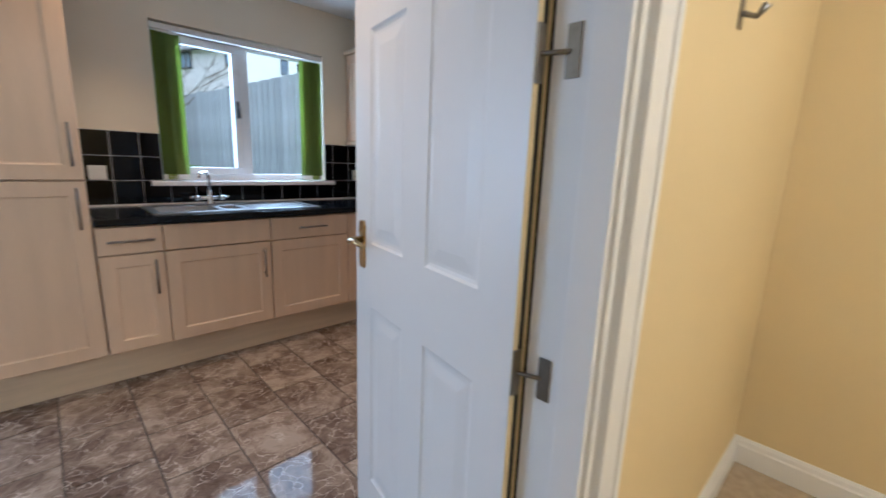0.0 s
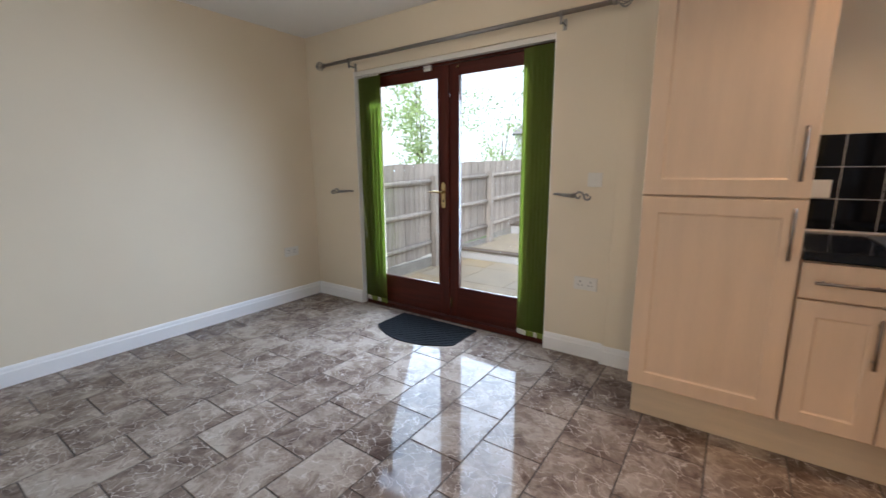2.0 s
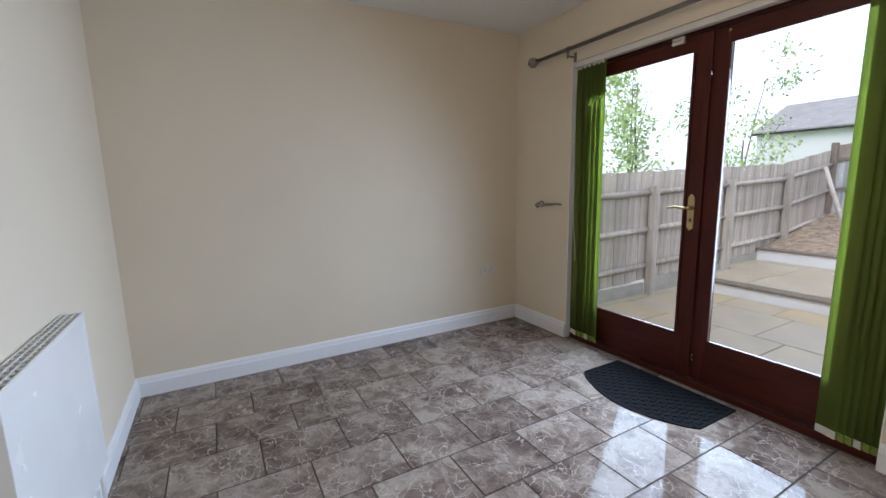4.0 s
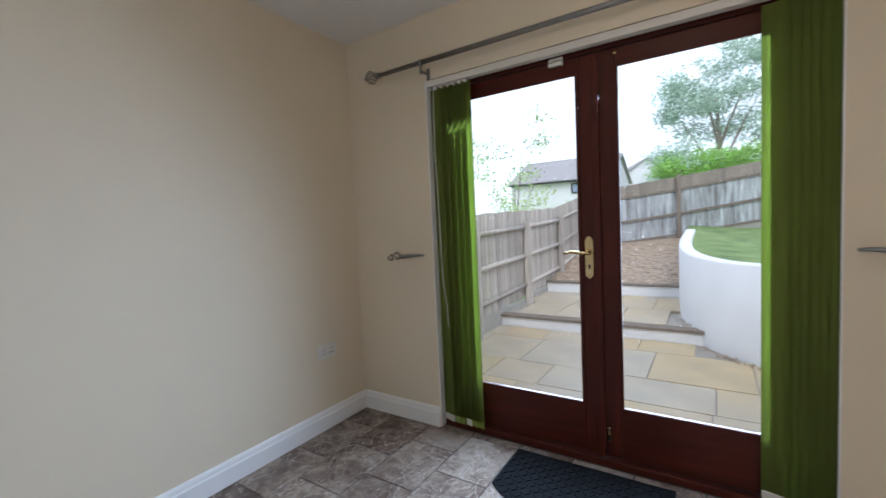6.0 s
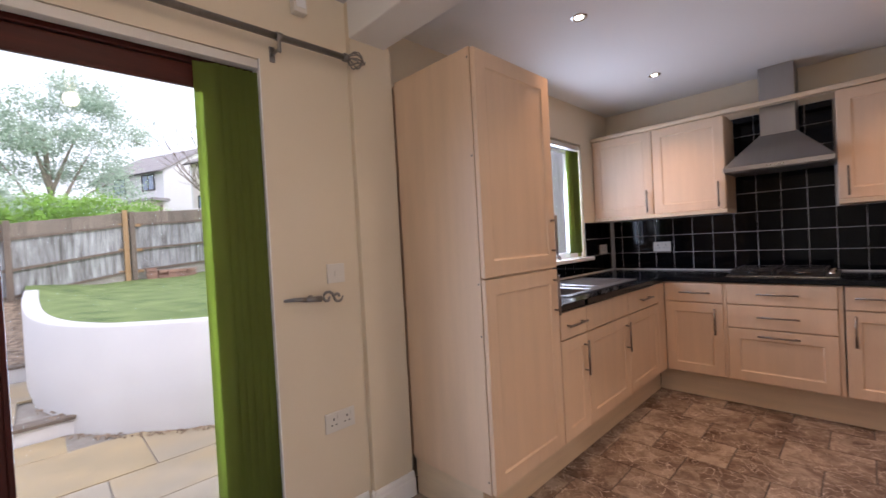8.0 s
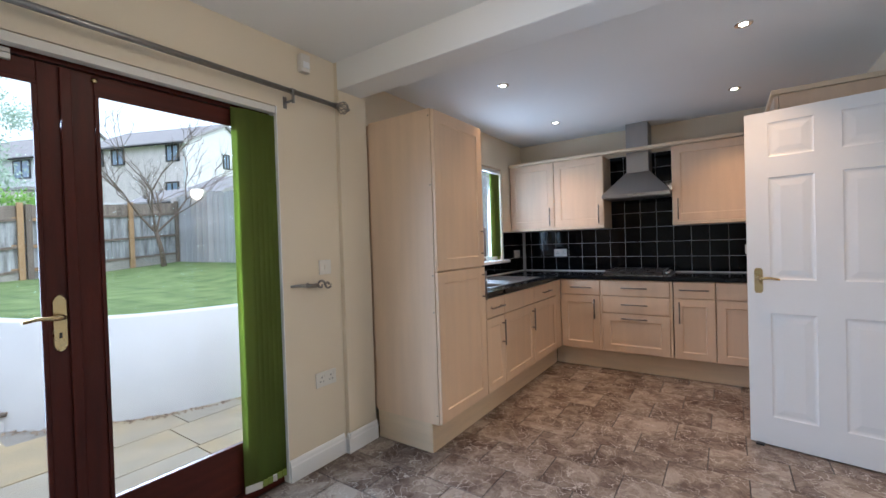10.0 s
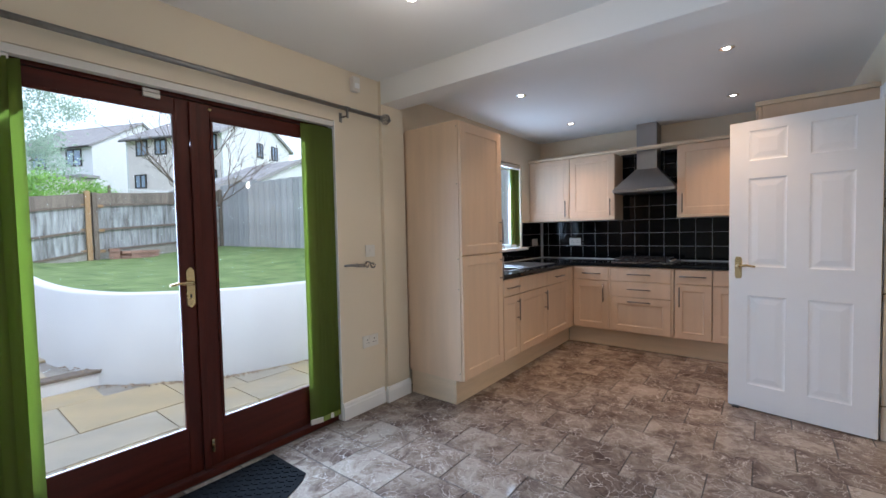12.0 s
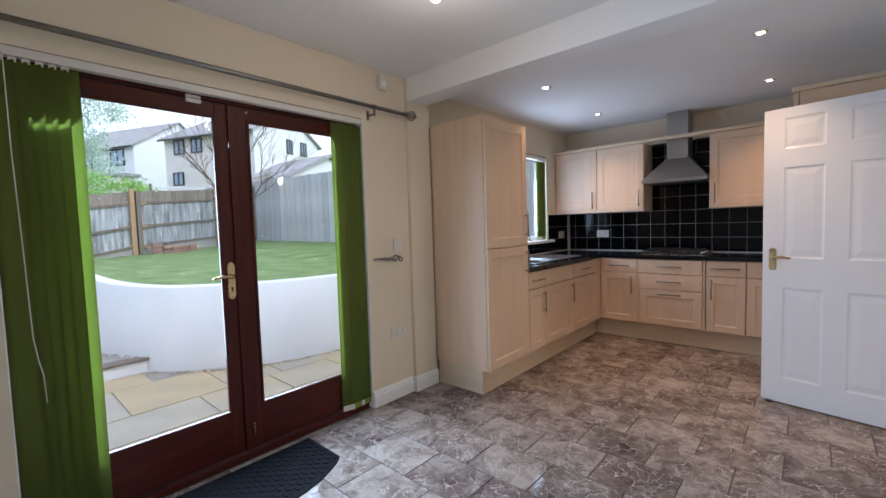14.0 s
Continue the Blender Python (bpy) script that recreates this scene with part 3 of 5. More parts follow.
for i in range(10):
    bm.faces.new((a[i], a[(i + 1) % 10], b[(i + 1) % 10], b[i]))
plate = part("handle_plate", bm, BRASS, doors, "brass scalloped handle plate")
bm = bmesh.new()
tube(bm, ((cx, 0.0, 1.045), (cx, -0.04, 1.045), (cx - 0.02, -0.05, 1.045), (cx - 0.07, -0.05, 1.05), (cx - 0.11, -0.048, 1.043)), [0.012, 0.01, 0.009, 0.008, 0.006], 10)
part("lever", bm, BRASS, plate, "brass lever")
part("keyhole", box(cx - 0.004, cx + 0.004, -0.004, 0.0, 0.965, 0.985), BLACK, plate, "dark keyhole")
part("alarm_contact", box(-0.218, -0.148, -0.014, 0.006, 1.955, 1.975, 0.003), PLASTIC, doors, "cream door contact sensor")
part("alarm_magnet", box(-0.218, -0.148, -0.012, 0.006, 1.978, 1.994, 0.003), PLASTIC, doors, "cream door contact magnet")
bm = bmesh.new()
lathe(bm, [(0.010, 0), (0.010, 0.006), (0.004, 0.008)], 0, 0, 0, 14)
bmesh.ops.transform(bm, matrix=pose(0.085, 0.006, 1.955, 90), verts=bm.verts)
part("top_bolt", bm, BRASS, doors, "small brass bolt escutcheon")
bm = bmesh.new()
bx(bm, 0.02, 0.035, -0.006, 0.006, 0.12, 0.19, 0.002)
tube(bm, ((0.0275, -0.004, 0.155), (0.0275, -0.016, 0.155)), 0.006, 8)
part("bottom_bolt", bm, BRASS, doors, "brass flush bolt")

# white reveal lining round the garden door
rev = bmesh.new()
bx(rev, OX0 - 0.001, OX0 + 0.004, N - 0.002, GY0, 0, OZ)
bx(rev, OX1 - 0.004, OX1 + 0.001, N - 0.002, GY0, 0, OZ)
solid("trim_door_reveal", rev, GLOSS, "white painted door reveal", "trim")


# ---- vertical blinds ----
def blind(name, x_of, count, z0, z1, y, width, turn, label, rail=None, group=""):
    th = thing(name, pose(x_of[0], y, z0), label, "vertical blind", group)
    h = z1 - z0
    step = (x_of[1] - x_of[0]) / max(1, count - 1)
    for i in range(count):
        bm = bmesh.new()
        tw = radians(turn + 1.2 * math.sin(i * 2.1))
        rings = []
        for k in range(5):
            u = (k / 4 - 0.5) * width
            bow = 0.006 * (1 - (2 * k / 4 - 1) ** 2)
            x, yy = u * math.cos(tw) - bow * math.sin(tw), u * math.sin(tw) + bow * math.cos(tw)
            rings.append([bm.verts.new((i * step + x, yy, z)) for z in (0.0, h * 0.33, h * 0.66, h)])
        for a, b in zip(rings, rings[1:]):
            for q in range(3):
                bm.faces.new((a[q], b[q], b[q + 1], a[q + 1])).smooth = True
        bmesh.ops.solidify(bm, geom=bm.faces, thickness=0.0012)
        slat = part("slat", bm, GREEN, th)
        bm = bmesh.new()
        bx(bm, -width * 0.46, width * 0.46, -0.0045, 0.0045, -0.004, 0.03, 0.002)
        bmesh.ops.transform(bm, matrix=pose(i * step, 0, 0, 0, 0, math.degrees(tw)), verts=bm.verts)
        part("bottom_weight", bm, GREEN if i % 3 else PLASTIC, slat)
    if rail:
        part("headrail", box(rail[0] - x_of[0], rail[1] - x_of[0], -0.022, 0.022, h + 0.012, h + 0.047, 0.003), PLASTIC, th, "white blind headrail")
        bm = bmesh.new()
        for i in range(count):
            bx(bm, i * step - 0.012, i * step + 0.012, -0.006, 0.006, h - 0.006, h + 0.014, 0.002)
        part("slat_hangers", bm, PLASTIC, th, "white slat hooks")
    bm = bmesh.new()
    for i in range(count - 1):
        tube(bm, [((i + f) * step, -0.028 if turn > 0 else 0.028, 0.018 - 0.03 * math.sin(math.pi * f)) for f in (0, 0.25, 0.5, 0.75, 1)], 0.0016, 5)
    part("bead_chain", bm, PLASTIC, th, "white linking bead chain")
    return th


left_blind = blind("vertical_blind", (-1.950, -1.757), 6, 0.045, 1.985, 3.645, 0.089, -17, "green fabric vertical blind drawn back beside the garden door", (OX0 + 0.006, OX1 - 0.006), "garden door blinds")
blind("vertical_blind", (-0.425, -0.285), 6, 0.045, 1.985, 3.652, 0.089, -16, "green fabric vertical blind gathered at the garden door", None, "garden door blinds")

bm = bmesh.new()
tube(bm, ((0.012, -0.040, 1.955), (0.012, -0.052, 1.6), (0.020, -0.052, 1.2), (0.026, -0.052, 0.85), (0.038, -0.052, 0.74), (0.046, -0.052, 0.70), (0.050, -0.052, 0.58)), 0.0022, 6)
part("cord", bm, PLASTIC, left_blind, "thin white blind cord")

# ---- kitchen window ----
win = thing("window_1", pose(WX0, 3.79, WZ0), "white plastic double-glazed kitchen window, two lights", "window", kind="structure")
ww, wh = WX1 - WX0, WZ1 - WZ0
fr = bmesh.new()
bx(fr, 0, ww, 0, 0.06, 0, 0.055, 0.004), bx(fr, 0, ww, 0, 0.06, wh - 0.055, wh, 0.004)
bx(fr, 0, 0.055, 0, 0.06, 0.055, wh - 0.055, 0.004), bx(fr, ww - 0.055, ww, 0, 0.06, 0.055, wh - 0.055, 0.004)
bx(fr, 0.54, 0.61, 0, 0.06, 0.055, wh - 0.055, 0.004)
part("window_frame", fr, UPVC, win)
sash = bmesh.new()
bx(sash, 0.05, 0.545, -0.014, 0.046, 0.05, 0.10, 0.005), bx(sash, 0.05, 0.545, -0.014, 0.046, wh - 0.10, wh - 0.05, 0.005)
bx(sash, 0.05, 0.10, -0.014, 0.046, 0.10, wh - 0.10, 0.005), bx(sash, 0.495, 0.545, -0.014, 0.046, 0.10, wh - 0.10, 0.005)
opener = part("opening_sash", sash, UPVC, win)
bm = bmesh.new()
bx(bm, 0.512, 0.53, -0.024, -0.014, 0.46, 0.58, 0.003)
tube(bm, ((0.521, -0.02, 0.54), (0.521, -0.045, 0.54), (0.521, -0.05, 0.46)), 0.007, 8)
part("window_handle", bm, BLACK, opener, "dark window handle")
for x0, x1 in ((0.10, 0.495), (0.61, ww - 0.055)):
    pane = part("pane", box(x0, x1, 0.02, 0.026, 0.055, wh - 0.055), GLASS, win, "clear glass")
    pane.visible_shadow = False
for x0, x1 in ((0.12, 0.48), (0.66, 1.02)):
    part("trickle_vent", box(x0, x1, -0.012, 0.0, wh - 0.04, wh - 0.02, 0.002), BLACK, win, "dark trickle vent")
solid("window_sill", box(WX0 - 0.07, WX1 + 0.07, NK - 0.055, 3.79, WZ0 - 0.022, WZ0 + 0.008, 0.006), GLOSS, "white gloss window board", "window sill")
blind("vertical_blind", (WX0 + 0.05, WX0 + 0.13), 4, WZ0 + 0.02, 2.005, 3.735, 0.089, 18, "short green vertical blind gathered beside the kitchen window", (WX0 + 0.004, WX1 - 0.004), "kitchen window blinds")
blind("vertical_blind", (WX1 - 0.14, WX1 - 0.05), 4, WZ0 + 0.02, 2.005, 3.735, 0.089, -18, "short green vertical blind gathered beside the kitchen window", None, "kitchen window blinds")

# ---- kitchen units ----
FN, FE = 3.077, 2.578     # carcass fronts of the north and the east run
PZ, CZ = 0.19, 0.872      # plinth top, carcass top


def unit(name, m, w, d, z0, z1, label, category="cabinet", group=""):
    th = thing(name, m, label, category, group)
    part("body", box(0, w, 0.0005, d, z0, z1, 0.001), MAPLE, th)
    return th


def front(th, x0, x1, z0, z1, handle=None, stile=0.068, name="door", length=0.19):
    f = part(name, shaker(x0 + 0.002, x1 - 0.002, z0 + 0.002, z1 - 0.002, 0.02, stile), MAPLE, th)
    if handle:
        bar_handle(f, handle[0], handle[1], length, handle[2])
    return f


# tall boiler cupboard
th = thing("tall_cupboard", pose(0.405, FN, 0), "tall pale maple boiler cupboard with two doors", "cupboard")
part("side_panel", box(0, 0.018, 0.002, 0.50, 0.185, 2.072, 0.001), MAPLE, th, "pale maple end panel")
part("body", box(0.0185, 0.575, 0.0025, 0.56, 0.185, 2.068, 0.001), MAPLE, th)
part("plinth_end", box(0.012, 0.03, 0.06, 0.50, 0, 0.184, 0.001), MAPLE_FLAT, th, "pale end plinth board")
for z in (0.24, 0.86, 1.08, 1.62, 2.03):
    bm = bmesh.new()
    tube(bm, ((0.0005, 0.012, z), (-0.0015, 0.012, z)), 0.0045, 8)
    part("screw_cap", bm, HANDLE, th, "small screw cap")
front(th, 0, 0.575, 0.19, 1.10, (0.535, 0.97, True), length=0.2)
front(th, 0, 0.575, 1.104, 2.066, (0.535, 1.27, True), length=0.2)

# north run: narrow drawer unit, sink unit, corner unit
m0 = lambda x: pose(x, FN, 0)
RUN = "kitchen base units"
th = unit("base_cabinet", m0(0.985), 0.285, 0.55, PZ, CZ, "pale maple base unit with one drawer over a door", group=RUN)
front(th, 0, 0.285, 0.723, 0.868, (0.1425, 0.795, False), 0, "drawer", 0.2)
front(th, 0, 0.285, PZ, 0.72, (0.24, 0.59, True), 0.062)
th = unit("base_cabinet", m0(1.272), 0.578, 0.55, PZ, 0.70, "pale maple sink unit with a fixed panel over its door", group=RUN)
front(th, 0, 0.578, 0.723, 0.868, None, 0, "fixed_panel")
front(th, 0, 0.578, PZ, 0.72, (0.53, 0.59, True))
th = unit("base_cabinet", m0(1.852), 0.70, 0.55, PZ, CZ, "pale maple corner unit with drawer and door", group=RUN)
front(th, 0, 0.56, 0.723, 0.868, (0.28, 0.795, False), 0, "drawer", 0.2)
front(th, 0, 0.56, PZ, 0.72, None)
front(th, 0.56, 0.70, PZ, 0.868, None, 0, "corner_post")
# east run
m1 = lambda y: pose(FE, y, 0, 0, 0, -90)
th = unit("base_cabinet", m1(3.055), 0.385, 0.54, PZ, CZ, "pale maple base unit with one drawer over a door", group=RUN)
front(th, 0, 0.385, 0.723, 0.868, (0.21, 0.795, False), 0, "drawer", 0.2)
front(th, 0, 0.385, PZ, 0.72, (0.335, 0.59, True))
th = unit("base_cabinet", m1(2.665), 0.605, 0.54, PZ, CZ, "pale maple unit of three wide pan drawers below the hob", group=RUN)
part("filler", box(-0.006, 0.014, -0.018, 0, PZ, 0.868), MAPLE, th)
front(th, 0.015, 0.59, 0.723, 0.868, (0.30, 0.80, False), 0, "drawer", 0.22)
front(th, 0.015, 0.59, 0.56, 0.72, (0.30, 0.645, False), 0, "drawer", 0.22)
front(th, 0.015, 0.59, PZ, 0.557, (0.30, 0.515, False), 0.068, "drawer", 0.22)
part("filler", box(0.591, 0.611, -0.018, 0, PZ, 0.868), MAPLE, th)
th = unit("base_cabinet", m1(2.046), 0.31, 0.54, PZ, CZ, "narrow pale maple base unit with drawer and door", group=RUN)
front(th, 0, 0.31, 0.723, 0.868, (0.155, 0.80, False), 0, "drawer", 0.22)
front(th, 0, 0.31, PZ, 0.72, (0.045, 0.60, True), 0.062)
th = unit("base_cabinet", m1(1.732), 0.31, 0.54, PZ, CZ, "narrow pale maple base unit with drawer and door", group=RUN)
front(th, 0, 0.31, 0.723, 0.868, None, 0, "drawer")
front(th, 0, 0.31, PZ, 0.72, (0.265, 0.60, True), 0.062)
th = unit("base_cabinet", m1(1.418), 0.60, 0.54, PZ, CZ, "pale maple base unit at the end of the run", group=RUN)
front(th, 0.03, 0.60, 0.723, 0.868, (0.31, 0.80, False), 0, "drawer", 0.22)
front(th, 0.03, 0.60, PZ, 0.72, (0.08, 0.60, True))
solid("plinth_north", box(0.423, 2.63, FN + 0.058, FN + 0.075, 0, 0.187, 0.001), MAPLE_FLAT, "pale wood-effect kitchen plinth", "plinth")
solid("plinth_east", box(FE + 0.055, FE + 0.072, S + 0.02, FN + 0.055, 0, 0.187, 0.001), MAPLE_FLAT, "pale wood-effect kitchen plinth", "plinth")

# worktop, L-shaped with a sink cut-out
SX0, SX1, SY0, SY1 = 1.262, 2.24, 3.155, 3.58
wt = bmesh.new()
for x0, x1, y0, y1 in ((0.985, SX0, FN - 0.035, NK - 0.012), (SX0, SX1, FN - 0.035, SY0), (SX0, SX1, SY1, NK - 0.012), (SX1, E - 0.012, FN - 0.035, NK - 0.012), (FE - 0.035, E - 0.012, S + 0.01, FN - 0.035)):
    bx(wt, x0, x1, y0, y1, 0.874, 0.912)
bmesh.ops.remove_doubles(wt, verts=wt.verts, dist=0.0005)
worktop = part("worktop", wt, WORKTOP)
tagged(worktop, "L-shaped glossy black laminate worktop", "worktop")
bevel = worktop.modifiers.new("rounded_edge", "BEVEL")
bevel.width, bevel.segments = 0.006, 2

# sink with drainer and tap
sink = thing("sink", pose(SX0, SY0, 0.9125), "stainless steel sink and drainer set in the black worktop", "sink")
sw, sd = SX1 - SX0, SY1 - SY0
bm = bmesh.new()


def bowl(bm, x0, x1, y0, y1, depth):
    last = None
    for inset, z in ((0, 0.004), (0.012, 0.0), (0.018, -0.02), (0.03, -depth + 0.02), (0.05, -depth)):
        ring = [bm.verts.new(p) for p in ((x0 + inset, y0 + inset, z), (x1 - inset, y0 + inset, z), (x1 - inset, y1 - inset, z), (x0 + inset, y1 - inset, z))]
        if last:
            rect_ring(bm, last, ring)
        last = ring
    bm.faces.new(last)


bowl(bm, 0.03, 0.37, 0.03, 0.37, 0.16)
bowl(bm, 0.39, 0.52, 0.08, 0.34, 0.10)
part("bowl", bm, STEEL, sink)
rim = bmesh.new()
for a in ((-0.012, 0.03, -0.012, sd + 0.012), (0.03, 0.52, -0.012, 0.03), (0.03, 0.52, 0.37, sd + 0.012), (0.37, 0.39, 0.03, 0.37), (0.39, 0.52, 0.03, 0.08), (0.39, 0.52, 0.34, 0.37), (0.52, sw + 0.012, -0.012, 0.045), (0.52, sw + 0.012, 0.375, sd + 0.012), (sw - 0.03, sw + 0.012, 0.045, 0.375)):
    bx(rim, *a, 0.0, 0.005)
part("rim", rim, STEEL, sink)
dr = bmesh.new()
bx(dr, 0.52, sw - 0.03, 0.045, 0.375, -0.004, 0.0)
drainer = part("drainer", dr, STEEL, sink, "ribbed steel drainer")
for i in range(7):
    part("rib", box(0.55, sw - 0.05, 0.075 + i * 0.043, 0.095 + i * 0.043, 0.0, 0.004, 0.0018), STEEL, drainer)
bm = bmesh.new()
lathe(bm, [(0.028, 0), (0.028, 0.012), (0.02, 0.02), (0.018, 0.06), (0.013, 0.075), (0.011, 0.10)], 0.38, 0.39, 0.005)
tube(bm, ((0.32, 0.39, 0.05), (0.44, 0.39, 0.05)), 0.013, 12)
tap = part("tap", bm, CHROME, sink, "chrome mixer tap with swivel spout")
bm = bmesh.new()
arc = [(0.38, 0.39, 0.09), (0.38, 0.385, 0.17), (0.372, 0.37, 0.205), (0.35, 0.33, 0.225), (0.31, 0.26, 0.222), (0.28, 0.205, 0.215), (0.278, 0.20, 0.195)]
tube(bm, arc, [0.011, 0.010, 0.010, 0.010, 0.010, 0.010, 0.011], 12)
part("spout", bm, CHROME, tap)
for x, s in ((0.32, -1), (0.44, 1)):
    bm = bmesh.new()
    tube(bm, ((x, 0.39, 0.05), (x + s * 0.03, 0.39, 0.052)), [0.019, 0.016], 12)
    tube(bm, ((x + s * 0.03, 0.39, 0.052), (x + s * 0.055, 0.37, 0.058)), [0.008, 0.006], 8)
    part("tap_lever", bm, CHROME, tap)

# hob on the worktop
hob = thing("hob", pose(FE + 0.03, 2.65, 0.9125, 0, 0, -90), "stainless steel four-burner gas hob with black pan supports", "hob")
part("tray", box(0, 0.58, 0, 0.48, 0, 0.012, 0.004), BLACK, hob, "black enamelled hob tray")
part("tray_edge", box(-0.006, 0.586, -0.006, 0.486, 0, 0.005, 0.002), CHROME, hob, "thin polished steel edge")
for x, y, r in ((0.14, 0.13, 0.03), (0.14, 0.36, 0.042), (0.40, 0.13, 0.036), (0.40, 0.36, 0.036)):
    bm = bmesh.new()
    lathe(bm, [(r + 0.012, 0.012), (r + 0.012, 0.02), (r, 0.022), (r, 0.03), (r * 0.8, 0.034)], x, y)
    part("burner", bm, BLACK, hob, "black burner cap")
for x in (0.14, 0.40):
    bm = bmesh.new()
    for y in (0.02, 0.245, 0.46):
        bx(bm, x - 0.12, x + 0.12, y - 0.005, y + 0.005, 0.036, 0.046, 0.002)
    for u in (-0.115, 0.115):
        bx(bm, x + u - 0.005, x + u + 0.005, 0.025, 0.455, 0.036, 0.046, 0.002)
        for y in (0.02, 0.46):
            bx(bm, x + u - 0.005, x + u + 0.005, y - 0.005, y + 0.005, 0.012, 0.036)
    for y in (0.13, 0.36):
        bx(bm, x - 0.115, x - 0.035, y - 0.004, y + 0.004, 0.036, 0.047), bx(bm, x + 0.035, x + 0.115, y - 0.004, y + 0.004, 0.036, 0.047)
    part("pan_support", bm, BLACK, hob, "black enamelled pan support")
for i in range(4):
    bm = bmesh.new()
    lathe(bm, [(0.019, 0.012), (0.019, 0.02), (0.015, 0.034)], 0.545, 0.10 + i * 0.09, 0, 14)
    part("knob", bm, CHROME, hob)

# wall cupboards
FW, UZ0, UZ1 = 2.815, 1.405, 2.105
m2 = lambda y: pose(FW, y, 0, 0, 0, -90)
UP = "kitchen wall units"
dw = E - 0.004 - FW
for y, w, h in ((3.695, 0.515, (0.47, 1.52)), (3.178, 0.51, (0.465, 1.52)), (2.062, 0.63, (0.05, 1.52)), (1.43, 0.60, (0.55, 1.52))):
    th = unit("wall_cabinet", m2(y), w, dw, UZ0, UZ1, "pale maple wall cupboard with a steel bar handle", group=UP)
    front(th, 0, w, UZ0, UZ1, (*h, True))
trim = bmesh.new()
bx(trim, FW - 0.035, E - 0.01, 2.665, 3.698, UZ0 - 0.03, UZ0 - 0.001, 0.004)
solid("trim_pelmet_a", trim, MAPLE_FLAT, "pale maple light pelmet under the wall cupboards", "pelmet")
solid("trim_pelmet_b", box(FW - 0.035, E - 0.01, 0.83, 2.062, UZ0 - 0.03, UZ0 - 0.001, 0.004), MAPLE_FLAT, "pale maple light pelmet under the wall cupboards", "pelmet")
solid("trim_cornice", box(FW - 0.045, FW + 0.03, 0.83, 3.698, UZ1 + 0.001, UZ1 + 0.032, 0.005), MAPLE_FLAT, "pale maple cornice along the wall cupboards", "cornice")

# tall housing on the south wall, behind the open hall door
th = thing("tall_cupboard", pose(1.665, S + 0.002, 0), "tall pale maple housing with a cornice beside the doorway", "cupboard")
part("body", box(0, 0.60, 0, 0.57, 0.0, 2.105, 0.001), MAPLE, th)
part("cornice", box(-0.02, 0.60, 0, 0.61, 2.106, 2.135, 0.004), MAPLE_FLAT, th, "pale maple cornice")
for z0, z1 in ((0.19, 1.10), (1.104, 2.10)):
    bm = shaker(0.002, 0.598, z0, z1)
    bmesh.ops.transform(bm, matrix=pose(0.60, 0.571, 0, 0, 0, 180), verts=bm.verts)
    part("door", bm, MAPLE, th)

# cooker hood
hood = thing("cooker_hood", pose(2.69, 2.365, 1.66), "stainless steel chimney cooker hood above the hob", "cooker hood")
hd = E - 0.012 - 2.69
bm = bmesh.new()
rings = []
for z, x0, x1, hw in ((0, 0, hd, 0.298), (0.03, 0, hd, 0.298), (0.05, 0.02, hd, 0.285), (0.25, 0.19, hd, 0.108), (0.255, 0.19, hd, 0.105)):
    rings.append([bm.verts.new(p) for p in ((x0, -hw, z), (x1, -hw, z), (x1, hw, z), (x0, hw, z))])
for a, b in zip(rings, rings[1:]):
    rect_ring(bm, a, b)
bm.faces.new(rings[0]), bm.faces.new(rings[-1])
part("canopy", bm, STEEL, hood)
part("chimney", box(0.20, hd, -0.10, 0.10, 0.256, 0.738, 0.002), STEEL, hood)
part("filter", box(0.04, hd - 0.04, -0.26, 0.26, -0.006, -0.0005, 0.001), PEWTER, hood, "grey grease filter")
for i in range(5):
    part("button", box(-0.004, 0.002, -0.05 + i * 0.022, -0.037 + i * 0.022, 0.009, 0.02, 0.001), CHROME, hood)

# ---- radiator on the south wall ----
RX0, RX1 = -1.57, -0.90
rad = thing("radiator", pose(RX0, S, 0.085), "white panel radiator with a top grille under the wall", "radiator")
rw = RX1 - RX0
part("front_panel", box(0, rw, 0.056, 0.066, 0.13, 0.70, 0.004), RADW, rad)
part("rear_panel", box(0, rw, 0.006, 0.014, 0.13, 0.70, 0.003), RADW, rad)
for x0, x1 in ((-0.004, 0.002), (rw - 0.002, rw + 0.004)):
    part("side_panel", box(x0, x1, 0.005, 0.068, 0.135, 0.706, 0.002), RADW, rad)
grille = bmesh.new()
for y in (0.008, 0.0265, 0.0455, 0.064):
    bx(grille, 0, rw, y - 0.002, y + 0.002, 0.700, 0.710)
n_bar = 22
for i in range(n_bar + 1):
    bx(grille, i * (rw - 0.006) / n_bar, i * (rw - 0.006) / n_bar + 0.005, 0.010, 0.062, 0.701, 0.709)
part("top_grille", grille, RADW, rad, "white slotted radiator grille")
# fins simplified to one solid block, the shade between the panels coloured in black
part("fin_shade_block", box(0.01, rw - 0.01, 0.016, 0.054, 0.16, 0.66), BLACK, rad, "black block standing for the shade among the convector fins")
bm = bmesh.new()
tube(bm, ((rw + 0.003, 0.037, 0.66), (rw + 0.010, 0.037, 0.66)), 0.013, 14)
plug = part("bleed_plug", bm, PEWTER, rad, "dark ringed bleed plug")
part("plug_cap", tube(bmesh.new(), ((rw + 0.009, 0.037, 0.66), (rw + 0.012, 0.037, 0.66)), 0.009, 12), RADW, plug)
